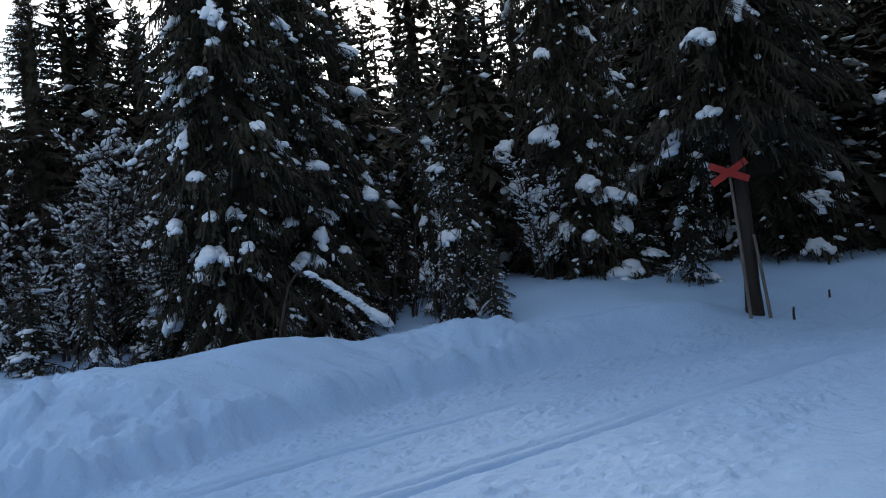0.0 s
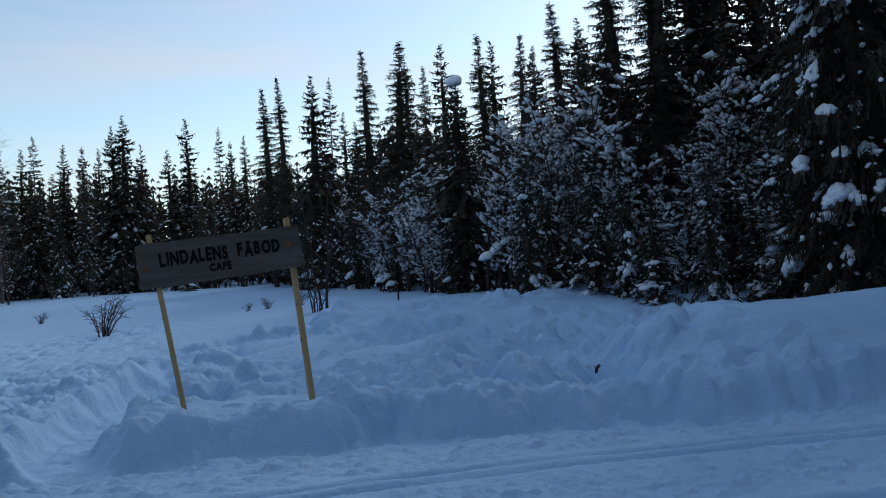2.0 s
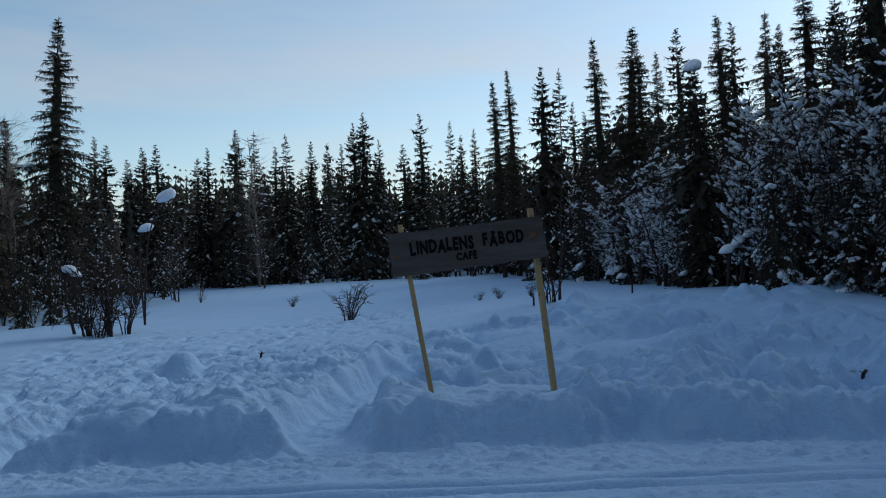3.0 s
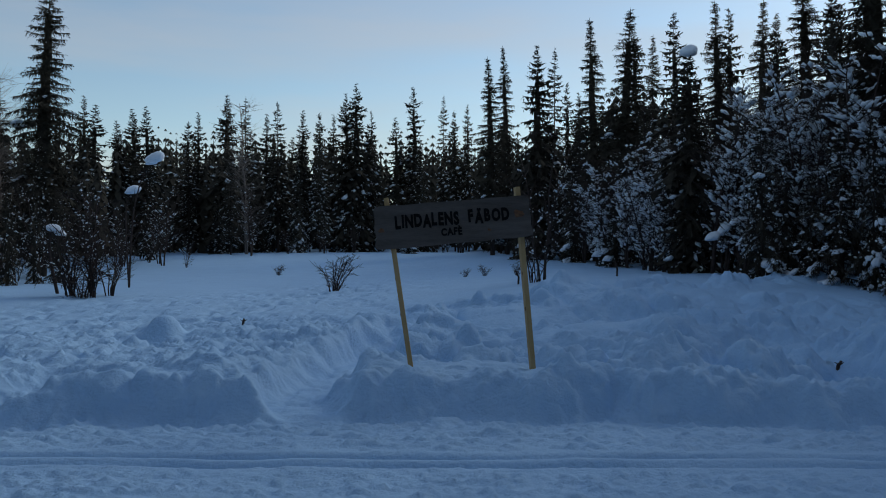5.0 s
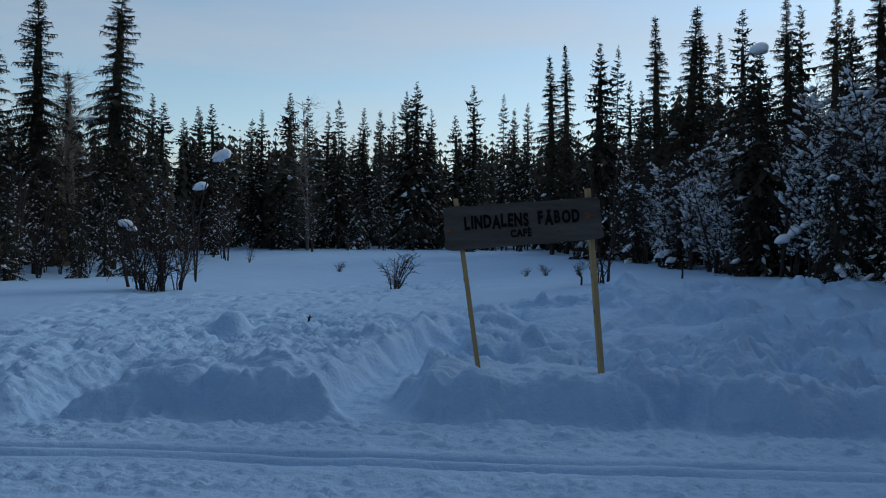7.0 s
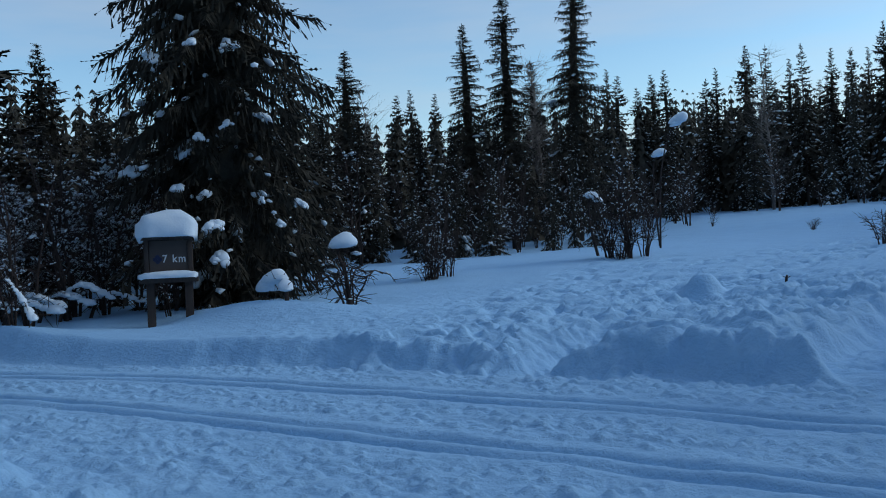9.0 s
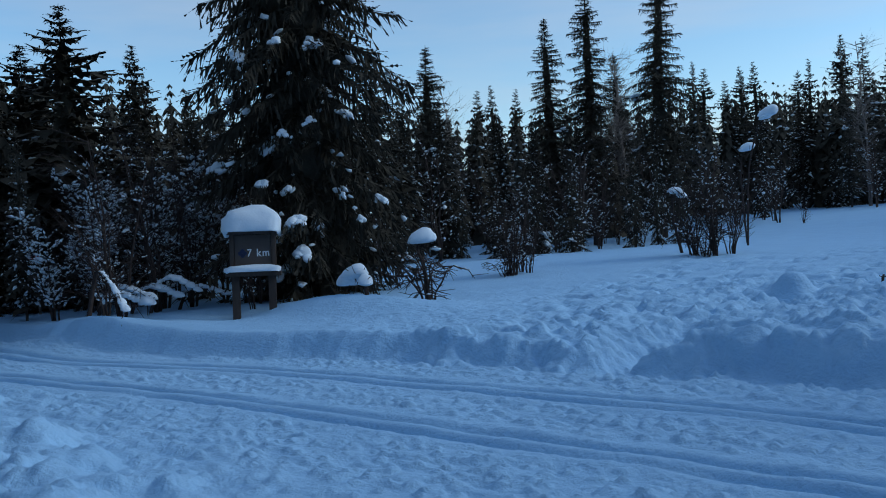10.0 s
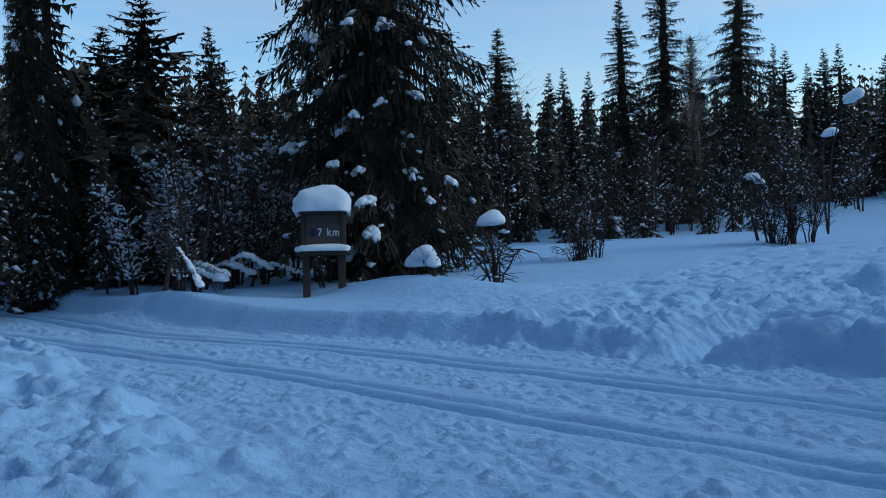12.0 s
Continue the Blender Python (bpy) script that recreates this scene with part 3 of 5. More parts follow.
def kind_of(key):
    """Meshes of a sort of spruce, with the height and reach at which they were made."""
    if key in KINDS:
        return KINDS[key]
    name, no = key
    s = 100 * no + sum(map(ord, name))
    if name == "big":
        H, R = 13.0, 2.0
        KINDS[key] = (H, R, spruce_meshes("big_spruce", s, H, R, 0.21, 10, 15, 4, (0.10, 0.24, 0.3)[no], 0.75, 0.012, (0.06, 0.10, 0.14)[no], (0.42, 0.6, 0.6)[no], True, (0.03, 0.07, 0.09)[no], hang=14))
    elif name == "dense":
        H, R = 8.0, 1.5
        KINDS[key] = (H, R, spruce_meshes("dense_spruce", s, H, R, 0.24, 8, 4, 2, (0.25, 0.6, 0.8)[no], 0.8, 0.03, 0.06, 0.42, False, 0.005, hang=3, full=1.6))
    elif name == "slim":
        H, R = 9.0, 1.3
        KINDS[key] = (H, R, spruce_meshes("slim_spruce", s, H, R, 0.24, 7, 4, 1, (0.3, 0.9, 1.1)[no], 0.62, 0.09, 0.15, 0.40, False, 0.003, 0.12, hang=2, full=1.3))
    elif name == "spire":
        H, R = 11.0, 1.0
        KINDS[key] = (H, R, spruce_meshes("spire_spruce", s, H, R, 0.23, 8, 8, 2, 0.12, (0.66, 0.75, 0.6)[no], 0.10, (0.10, 0.06, 0.2)[no], 0.55, True, 0.004, 0.12, hang=7, full=1.25))
    elif name == "ragged":
        H, R = 9.5, 1.15
        KINDS[key] = (H, R, spruce_meshes("ragged_spruce", s, H, R, 0.26, 6, 4, 1, 0.8, 0.7, 0.09, 0.26, 0.45, False, 0.002, 0.14, hang=2, full=1.35))
    elif name == "laden":
        H, R = 3.4, 0.6
        KINDS[key] = (H, R, spruce_meshes("laden_spruce", s, H, R, 0.2, 6, 5, 2, 1.0, 0.7, 0.06, 0.25, 0.8, True, 0.10, hang=4))
    elif name == "young":
        H, R = 2.6, 0.62
        KINDS[key] = (H, R, spruce_meshes("young_spruce", s, H, R, 0.18, 7, 6, 2, 0.45, 0.75, 0.03, 0.12, 0.55, True, 0.04, hang=3))
    return KINDS[key]


LABELS = {
    "big": ("tall dark spruce with drooping boughs and scattered snow clumps", "near spruces"),
    "dense": ("dense dark spruce with light snow on its boughs", "forest spruces"),
    "slim": ("slim spruce with snow-dusted lower boughs", "forest spruces"),
    "ragged": ("thin ragged spruce with a gappy spiky top", "forest spruces"),
    "spire": ("tall narrow spruce with short drooping boughs", "forest spruces"),
    "laden": ("thin young spruce bent under heavy snow clumps", "young spruces"),
    "young": ("young snow-laden spruce at the forest edge", "young spruces"),
}


def spruce(sort, no, x, y, h, r, turn, label=""):
    H, R, (tm, cm, sm) = kind_of((sort, no))
    tree = new("spruce_tree")
    text, group = LABELS[sort]
    tagged(tree, label or text, "spruce", group)
    h *= 0.975 if sort == "spire" else 1.0
    r *= {"slim": 0.86, "dense": 0.92, "spire": 0.98}.get(sort, 1.0)
    tree.matrix_basis = Matrix.LocRotScale((x, y, floor_z(x, y) - 0.04), Euler((0, 0, turn)), (r / R, r / R, h / H))
    part("trunk", tm, tree)
    part("crown", cm, tree)
    if sm:
        tagged(part("snow_load", sm, tree, "white snow clumps on the boughs"), kind="stuff")
    return tree


def snowy_boughs(tree, marks, seed):
    """Long drooping boughs of a spruce, each weighed down by a lump of snow: the lump's place and half width."""
    rng = np.random.default_rng(seed)
    bpy.context.view_layer.update()
    inv = np.array(tree.matrix_basis.inverted())
    ax, ay, _ = tree.matrix_basis.translation
    for x, y, z, size in marks:
        wood, white = Build(), Build()
        at = np.array([x, y, z])
        way = np.array([x - ax, y - ay, 0.0])
        reach = np.linalg.norm(way)
        way /= reach
        side = np.array([-way[1], way[0], 0.0])
        root = np.array([ax, ay, z + 0.28 * reach])
        tip = at + way * 0.8 * size + np.array([0, 0, -0.5 * size])
        spine = [root, root * 0.5 + at * 0.5 + np.array([0, 0, 0.10 * reach]), at - np.array([0, 0, 0.10 * size]), tip]
        tube(wood, spine, [0.03, 0.022, 0.015, 0.006], 4, False)
        for k in range(70):
            f = rng.uniform(0.8, 3.0)
            i = min(2, int(f))
            p = spine[i] + (spine[i + 1] - spine[i]) * (f - i) + side * rng.uniform(-1.0, 1.0) * size
            d = np.array([rng.uniform(-0.4, 0.4), rng.uniform(-0.4, 0.4), -1.0]) + way * rng.uniform(0, 0.6)
            d /= np.linalg.norm(d)
            q = np.cross(d, (rng.uniform(-1, 1), rng.uniform(-1, 1), 0.1))
            q /= np.linalg.norm(q) + 1e-6
            ln = rng.uniform(0.15, 0.40)
            sprig(wood, p, d, q, ln, ln * rng.uniform(0.07, 0.13), 2, rng)
        slope = (at - spine[1]) / np.linalg.norm(at - spine[1])
        lean = rng.uniform(-0.5, 0.5)
        for t in range(16):
            f, g = rng.uniform(-0.9, 0.9), rng.normal(0, 0.38)
            k = size * rng.uniform(0.24, 0.52) * (1.15 - 0.5 * abs(f))
            p = at + (slope * 0.75 + side * lean) * f * size + side * g * size * 0.8 + np.array([0, 0, 0.15 * k - 0.7 * abs(g) * size - 0.2 * f * f * size])
            blob(white, p, (k * rng.uniform(1.0, 1.5), k * rng.uniform(0.8, 1.2), k * rng.uniform(0.6, 0.95)), rng, 2, frame_of(slope + rng.uniform(-0.4, 0.4, 3)), 0.13)
        for b in (wood, white):
            b.v = [v @ inv[:3, :3].T + inv[:3, 3] for v in b.v]
        bough = part("bough", wood.mesh("bough", NEEDLE), tree)
        part("snow_lump", white.mesh("snow_lump", TREE_SNOW, True), bough, "white lump of snow lying on the bough")


# stands of spruce: x, y, height, reach, sort
LEFT = [
   (-18.1, 8.9, 6.5, 2.1, 'd'),
   (-20.3, 9.0, 6.1, 1.96, 'd'),
   (-20.9, 12.2, 6.5, 1.4, 'd'),
   (-28.6, 18.8, 6.8, 1.26, 's'),
   (-17.0, 17.3, 5.6, 1.4, 'd'),
   (-19.8, 22.8, 7.7, 1.4, 'p'),
   (-25.7, 33.4, 7.5, 1.26, 's'),
   (-26.2, 35.6, 7.9, 1.12, 's'),
   (-17.9, 27.9, 9.1, 1.4, 'p'),
   (-15.6, 27.0, 9.9, 1.4, 'p'),
   (-18.1, 33.6, 8.1, 1.26, 'p'),
   (-14.8, 30.8, 11.5, 1.61, 'p'),
   (-19.0, 44.2, 8.4, 1.26, 's'),
   (-16.7, 45.1, 7.8, 1.26, 's'),
   (-15.4, 43.5, 7.7, 1.26, 's'),
   (-25.6, 31.0, 6.3, 1.26, 's'),
   (-26.4, 37.8, 7.8, 1.12, 's'),
]
MID = [
   (-17.8, 42.4, 8.1, 1.4, 's'),
   (-17.4, 44.7, 7.5, 1.26, 's'),
   (-15.3, 49.7, 8.2, 1.26, 's'),
   (-14.1, 48.0, 8.5, 1.12, 's'),
   (-12.1, 46.5, 9.2, 1.54, 'd'),
   (-11.6, 48.6, 9.5, 1.25, 'r'),
   (-11.5, 53.8, 9.3, 1.26, 's'),
   (-9.8, 49.0, 9.3, 1.12, 'r'),
   (-9.1, 53.2, 9.4, 1.26, 's'),
   (-8.0, 53.4, 9.3, 1.26, 's'),
   (-7.4, 55.5, 9.5, 1.12, 's'),
   (-5.8, 49.7, 9.9, 1.4, 'd'),
   (-5.3, 49.7, 10.5, 1.68, 'd'),
   (-4.9, 55.8, 9.7, 1.12, 's'),
   (-3.0, 51.9, 8.7, 1.4, 's'),
   (-1.9, 52.0, 10.7, 1.54, 's'),
   (-0.2, 58.0, 11.3, 1.0, 'r'),
   (0.6, 56.0, 9.9, 1.12, 's'),
   (1.5, 56.0, 10.3, 1.12, 's'),
]
MIDRIGHT = [
   (2.3, 41.9, 10.1, 1.26, 'p'),
   (3.2, 43.9, 11.2, 1.12, 'p'),
   (3.9, 35.8, 9.1, 1.4, 'd'),
   (5.1, 39.7, 9.8, 1.0, 'r'),
   (6.3, 43.5, 8.9, 1.12, 's'),
   (7.2, 45.4, 8.7, 1.12, 's'),
   (5.9, 33.5, 9.9, 1.25, 'p'),
   (6.8, 32.3, 10.0, 1.54, 'p'),
   (7.9, 35.1, 9.6, 1.26, 's'),
   (10.0, 40.8, 10.9, 1.0, 'p'),
   (8.2, 29.9, 9.0, 1.4, 's'),
   (6.1, 21.1, 5.7, 1.05, 'd'),
   (9.6, 29.5, 9.5, 1.12, 'p'),
   (10.9, 32.2, 9.7, 1.4, 's'),
   (10.5, 28.1, 9.2, 1.12, 'p'),
   (12.4, 31.6, 9.2, 1.26, 's'),
   (10.7, 24.8, 9.2, 1.4, 'p'),
   (12.4, 27.4, 8.7, 1.26, 's'),
   (11.0, 28.0, 8.2, 1.26, 's'),
]
RIGHT = [
   (11.2, 22.4, 9.0, 1.25, 'r'),
   (10.4, 18.3, 8.4, 1.25, 'p'),
   (10.7, 17.0, 8.4, 1.68, 's'),
   (12.8, 19.2, 8.4, 1.4, 's'),
   (11.8, 16.3, 7.5, 1.4, 'd'),
   (8.7, 16.9, 8.5, 1.25, 'p'),
   (9.4, 16.5, 8.2, 1.25, 'p'),
   (11.0, 16.7, 8.8, 1.68, 's'),
   (14.1, 19.5, 9.1, 1.26, 'd'),
   (20.3, 16.6, 8.9, 1.4, 's'),
   (17.2, 12.4, 8.7, 1.61, 'd'),
   (20.5, 12.9, 8.5, 1.26, 's'),
   (13.0, 11.2, 7.6, 1.4, 'd'),
   (19.2, 6.9, 8.7, 1.96, 'd'),
   (23.3, 2.5, 8.8, 2.24, 'd'),
   (27.2, 3.9, 11.5, 2.24, 'd'),
   (22.0, 4.3, 8.5, 2.1, 'd'),
   (23.4, 6.7, 10.5, 2.24, 'd'),
]

rng_place = random.Random(5)
SORT = {"p": "spire", "d": "dense", "s": "slim", "r": "ragged"}
for stand in (LEFT, MID, MIDRIGHT, RIGHT):
    for x, y, h, r, k in stand:
        spruce(SORT[k], (0 if k != "p" else rng_place.choice((0, 1))) if stand is LEFT else rng_place.randrange(3), x, y, h * (0.95 if stand is MID else 1.0), r, rng_place.uniform(0, 6.28))

post_spruce = spruce("big", 0, -12.35, 10.65, 15.5, 2.1, 0.9, "tall dark spruce with drooping boughs behind the distance post")
snowy_boughs(post_spruce, [(-13.21, 9.19, 2.86, 0.21), (-11.9, 9.2, 2.5, 0.14), (-11.26, 9.37, 1.83, 0.17), (-11.22, 9.41, 1.27, 0.2), (-11.4, 9.27, 4.85, 0.13), (-11.38, 9.29, 3.29, 0.11), (-11.03, 9.62, 3.49, 0.13), (-10.77, 10.13, 3.62, 0.16), (-10.72, 10.38, 1.78, 0.11), (-10.73, 10.92, 2.13, 0.16), (-12.16, 9.01, 4.71, 0.18)], 71)
drift_spruce = spruce("big", 1, 9.2, 10.4, 11.0, 1.45, 1.0, "tall dark spruce behind the snow drift")
snowy_boughs(drift_spruce, [(8.27, 9.72, 2.24, 0.24), (8.66, 9.38, 2.31, 0.14), (8.07, 10.23, 2.73, 0.18), (8.2, 9.82, 3.42, 0.15), (8.39, 9.71, 4.98, 0.16), (9.01, 9.27, 4.11, 0.15), (8.29, 9.68, 2.82, 0.14), (8.08, 10.96, 2.56, 0.1), (9.5, 9.3, 3.85, 0.12), (8.63, 9.58, 5.42, 0.14)], 72)
second_spruce = spruce("big", 2, 11.2, 10.8, 10.5, 1.35, 2.2)
snowy_boughs(second_spruce, [(10.43, 10.05, 2.12, 0.27), (11.88, 9.76, 5.04, 0.22), (11.83, 9.81, 5.8, 0.22), (10.3, 10.2, 2.75, 0.16), (10.73, 9.83, 3.67, 0.22), (11.9, 9.73, 3.18, 0.2), (11.08, 9.74, 2.2, 0.12)], 73)
laden_spruce = spruce("big", 1, 16.5, 7.9, 12.0, 1.5, 3.1, "tall spruce hung with heavy lumps of snow")
snowy_boughs(laden_spruce, [(15.31, 7.99, 4.14, 0.34), (15.64, 8.99, 3.24, 0.32), (15.37, 8.25, 2.98, 0.24), (15.61, 8.68, 2.34, 0.2), (15.51, 7.23, 3.04, 0.26), (15.57, 9.1, 4.1, 0.27), (15.32, 8.04, 2.43, 0.19), (15.99, 6.83, 2.76, 0.34), (15.47, 7.29, 1.99, 0.19), (15.44, 7.85, 5.77, 0.2), (16.11, 6.78, 1.28, 0.25)], 74)
edge_spruce = spruce("big", 1, 20.4, 5.2, 13.0, 2.2, 4.0)
snowy_boughs(edge_spruce, [(19.75, 3.6, 2.64, 0.22), (19.54, 3.75, 5.5, 0.16), (20.69, 2.69, 4.23, 0.18), (19.16, 3.97, 1.27, 0.26)], 75)
spruce("big", 2, 22.0, 8.4, 13.0, 2.2, 5.0)

# ---- the woods behind, filled in by chance ----
taken = [(x, y) for stand in (LEFT, MID, MIDRIGHT, RIGHT) for x, y, *_ in stand]


def free(x, y, gap):
    if any((x - a) ** 2 + (y - b) ** 2 < gap * gap for a, b in taken):
        return False
    taken.append((x, y))
    return True


def skyline(x, y):
    """Highest top that stays under the seen skyline in that direction."""
    az = math.degrees(math.atan2(x, y))
    el = np.interp(az, (-75, -50, -40, -30, -22, -10, 0, 4, 10, 16, 22, 28, 36, 75), (14, 11, 9.5, 8.0, 8.2, 7.6, 7.8, 8.2, 10.5, 12.5, 15, 18, 22, 26))
    return 1.5 + math.hypot(x, y) * math.tan(radians(float(el))) - 0.9


def edge_distance(az):
    """How far off the forest edge lies in that direction."""
    return float(np.interp(az, (-80, -62, -55, -48, -40, -32, -26, -20, -12, -6, 2, 9, 14, 20, 30, 45, 60, 72, 85), (16, 16, 17, 19, 24, 25, 30, 34, 44, 46, 46, 33, 24, 19, 17, 16, 17, 20, 24)))


count = 0
while count < 160:
    az = rng_place.uniform(-80, -42) if count % 3 == 0 else rng_place.uniform(-80, 82)
    d = edge_distance(az) * (1 + abs(rng_place.gauss(0, 0.35))) + 1.0
    x, y = d * math.sin(radians(az)), d * math.cos(radians(az))
    if not free(x, y, 1.1):
        continue
    h = min(skyline(x, y) * rng_place.uniform(0.62, 1.0), 11.5)
    sort = rng_place.choice(("slim", "slim", "dense", "ragged"))
    spruce(sort, rng_place.randrange(3), x, y, h, h * rng_place.uniform(0.12, 0.165), rng_place.uniform(0, 6.28))
    count += 1

# ---- the far woods, too many to count, and an added unseen light screen ----
def woods_and_light_screen():
    b, white = Build(), Build()
    rng = np.random.default_rng(77)
    for k in range(1300):
        # trees from 1000 on: unseen, added behind the camera to block low sky
        behind = k >= 1000
        az = rng.uniform(95, 265) if behind else rng.uniform(-86, 88)
        d = rng.uniform(10, 26) if behind else max(edge_distance(az) * rng.uniform(1.12, 2.1) + 4, rng.uniform(34, 56))
        x, y = d * math.sin(radians(az)), d * math.cos(radians(az))
        h = rng.uniform(9, 14) if behind else min(skyline(x, y) * rng.uniform(0.78, 1.0) * (0.62 if 16 < az < 90 else 1.0), 17.0)
        z0 = float(height(np.array([x]), np.array([y]), False)[0]) - 0.1
        n = 14
        core, cf = [np.array([x, y, z0 + 0.86 * h])], []
        low = 0.0 if behind else rng.choice((0.2, 0.9, 1.5))
        for j in range(7):
            core.append(np.array([x + 0.06 * h * math.cos(j * 0.8976), y + 0.06 * h * math.sin(j * 0.8976), z0 + low]))
            cf.append((0, 1 + j, 1 + (j + 1) % 7))
        b.add(np.array(core), cf)
        b.add(np.array([(x - 0.07, y, z0), (x + 0.07, y, z0), (x + 0.03, y + 0.06, z0 + 0.3 * h), (x, y - 0.07, z0)]), [(0, 1, 2), (0, 3, 2), (1, 3, 2)])
        for i in range(n):
            u = (i + rng.uniform(-0.3, 0.3)) / n
            zc = z0 + 0.6 * low + (h - 0.6 * low) * (0.04 + 0.95 * u)
            r = (0.16 * h * (1 - u) ** 0.9 + 0.06) * rng.uniform(0.7, 1.2)
            m = 6
            t0 = rng.uniform(0, 6.28)
            pts = [np.array([x, y, zc + r * 0.55])]
            fc = []
            for j in range(2 * m):
                a = t0 + j * math.pi / m
                q = r * (rng.uniform(0.75, 1.15) if j % 2 else rng.uniform(0.45, 0.65))
                pts.append(np.array([x + q * math.cos(a), y + q * math.sin(a), zc - (q * 0.75 if j % 2 else 0.1 * q)]))
                fc.append((0, 1 + j, 1 + (j + 1) % (2 * m)))
            b.add(np.array(pts), fc)
            if not behind and d < 62 and u < 0.75:
                for j in range(4):
                    a, q = rng.uniform(0, 6.28), r * rng.uniform(0.6, 1.0)
                    k = rng.uniform(0.03, 0.085)
                    blob(white, np.array([x + q * math.cos(a), y + q * math.sin(a), zc + 0.5 * r - 1.1 * q * 0.8 + 0.03]), (k * 1.5, k, k * 0.6), rng, 0, None, 0.4)
    tagged(new("far_forest_snow", white.mesh("far_forest_snow", TREE_SNOW, True)), "snow caught on the boughs of the far forest", "snow", kind="stuff")
    tagged(new("far_forest", b.mesh("far_forest", NEEDLE)), "dark spruce forest beyond the clearing, with unseen trees added behind the camera as a light screen", "forest", kind="stuff")


woods_and_light_screen()


# ---- bare birches and bushes ----
def shrub_meshes(seed, h, stems, spread_r, snow, bark=None, twigs=6, thick=0.012, droop=0.0):
    rng = np.random.default_rng(seed)
    wood, white = Build(), Build()
    for k in range(stems):
        az = rng.uniform(0, 6.28)
        top = h * rng.uniform(0.55, 1.0)
        out = np.array([math.cos(az), math.sin(az), 0]) * spread_r * rng.uniform(0.3, 1.0)
        base = np.array([math.cos(az), math.sin(az), 0]) * 0.05 * rng.uniform(0, 2)
        ts = np.linspace(0, 1, 6)
        wob = rng.uniform(-0.03, 0.03, (6, 3)) * h * 0.6
        wob[0] = 0
        pts = [base + out * t ** 1.4 + np.array([0, 0, top * (t - droop * t ** 3) - 0.08 * (1 - t)]) + wob[i] for i, t in enumerate(ts)]
        tube(wood, pts, [thick * h * 0.5 * (1.25 - t) + 0.004 for t in ts], 5)
        for j in range(twigs):
            i = rng.integers(1, 5)
            f = rng.uniform(0, 1)
            p = pts[i] * (1 - f) + pts[i + 1] * f
            a2 = rng.uniform(0, 6.28)
            ln = min(h, 4.0) * rng.uniform(0.10, 0.26)
            way = np.array([math.cos(a2), math.sin(a2), rng.uniform(0.1, 1.1) - 1.3 * droop])
            mid = p + way * ln * 0.5 + rng.uniform(-0.04, 0.04, 3)
            end = p + way * ln + np.array([0, 0, -0.12 * ln])
            tube(wood, [p, mid, end], [0.006 + 0.002 * h, 0.006, 0.003], 3, False)
            for q in range(2):
                e2 = mid + (end - mid) * rng.uniform(0, 1)
                w2 = way + rng.uniform(-0.9, 0.9, 3)
                tube(wood, [e2, e2 + w2 * ln * 0.45], [0.005, 0.002], 3, False)
            if rng.uniform() < snow:
                sz = rng.uniform(0.010, 0.032) * (0.6 + 0.25 * h) * (1.8 if snow > 0.9 else 1.0)
                for q in range(4 if snow > 0.9 else 3):
                    f = rng.uniform(0.2, 1.0)
                    c = p * (1 - f) + mid * f if q else mid
                    k = sz * rng.uniform(0.4, 1.1)
                    blob(white, c + np.array([rng.uniform(-1, 1) * sz, rng.uniform(-1, 1) * sz, k * 0.4]), (k * rng.uniform(0.9, 1.8), k * 0.85, k * 0.6), rng, 0, frame_of(way), 0.35)
    return wood.mesh("bush_wood", bark or TWIG, True), white.mesh("bush_snow", TREE_SNOW, True) if white.v else None


DROOPING = 6
SHRUBS = [shrub_meshes(300 + i, 1.5, 7, 0.6, 0.45) for i in range(3)] + [shrub_meshes(320 + i, 3.2, 4, 0.7, 0.6, BIRCH_BARK if i == 0 else None, 16) for i in range(3)] + [shrub_meshes(340, 1.1, 9, 0.75, 0.15, None, 8, 0.012, 0.55)] + [shrub_meshes(350 + i, 3.4, 5, 0.8, 1.0, None, 34) for i in range(2)] + [shrub_meshes(360, 0.95, 13, 0.55, 0.12, None, 9, 0.016), shrub_meshes(362, 8.0, 3, 0.9, 0.0, BIRCH_BARK, 80, 0.010)]


def shrub(no, x, y, scale, turn, label, name="bush", category="bush", group="bushes at the forest edge"):
    ob = new(name)
    tagged(ob, label, category, group)
    ob.matrix_basis = Matrix.LocRotScale((x, y, floor_z(x, y) - 0.03), Euler((0, 0, turn)), (scale, scale, scale))
    wood, white = SHRUBS[no]
    tagged(part("branchwork", wood, ob), kind="stuff")
    if white:
        tagged(part("snow_load", white, ob, "small lumps of snow on the twigs"), kind="stuff")
    return ob


count = 0
while count < 160:
    az = rng_place.uniform(-70, 74)
    d = edge_distance(az) * rng_place.uniform(0.94, 1.22)
    x, y = d * math.sin(radians(az)), d * math.cos(radians(az))
    if y - float(foot_line(x)) < 1.6 or not free(x, y, 0.5):
        continue
    if count % 3 == 0:
        spruce("young", rng_place.randrange(3), x, y, rng_place.uniform(1.3, 3.2), rng_place.uniform(0.4, 0.75), rng_place.uniform(0, 6.28))
    elif count % 3 == 1:
        shrub(rng_place.choice((4, 5)), x, y, rng_place.uniform(0.7, 1.25), rng_place.uniform(0, 6.28), "slender bare birch with snow on its twigs", "birch_sapling", "birch", "birch saplings")
    else:
        shrub(rng_place.randrange(3), x, y, rng_place.uniform(0.6, 1.2), rng_place.uniform(0, 6.28), "leafless bush with snow on its twigs")
    count += 1

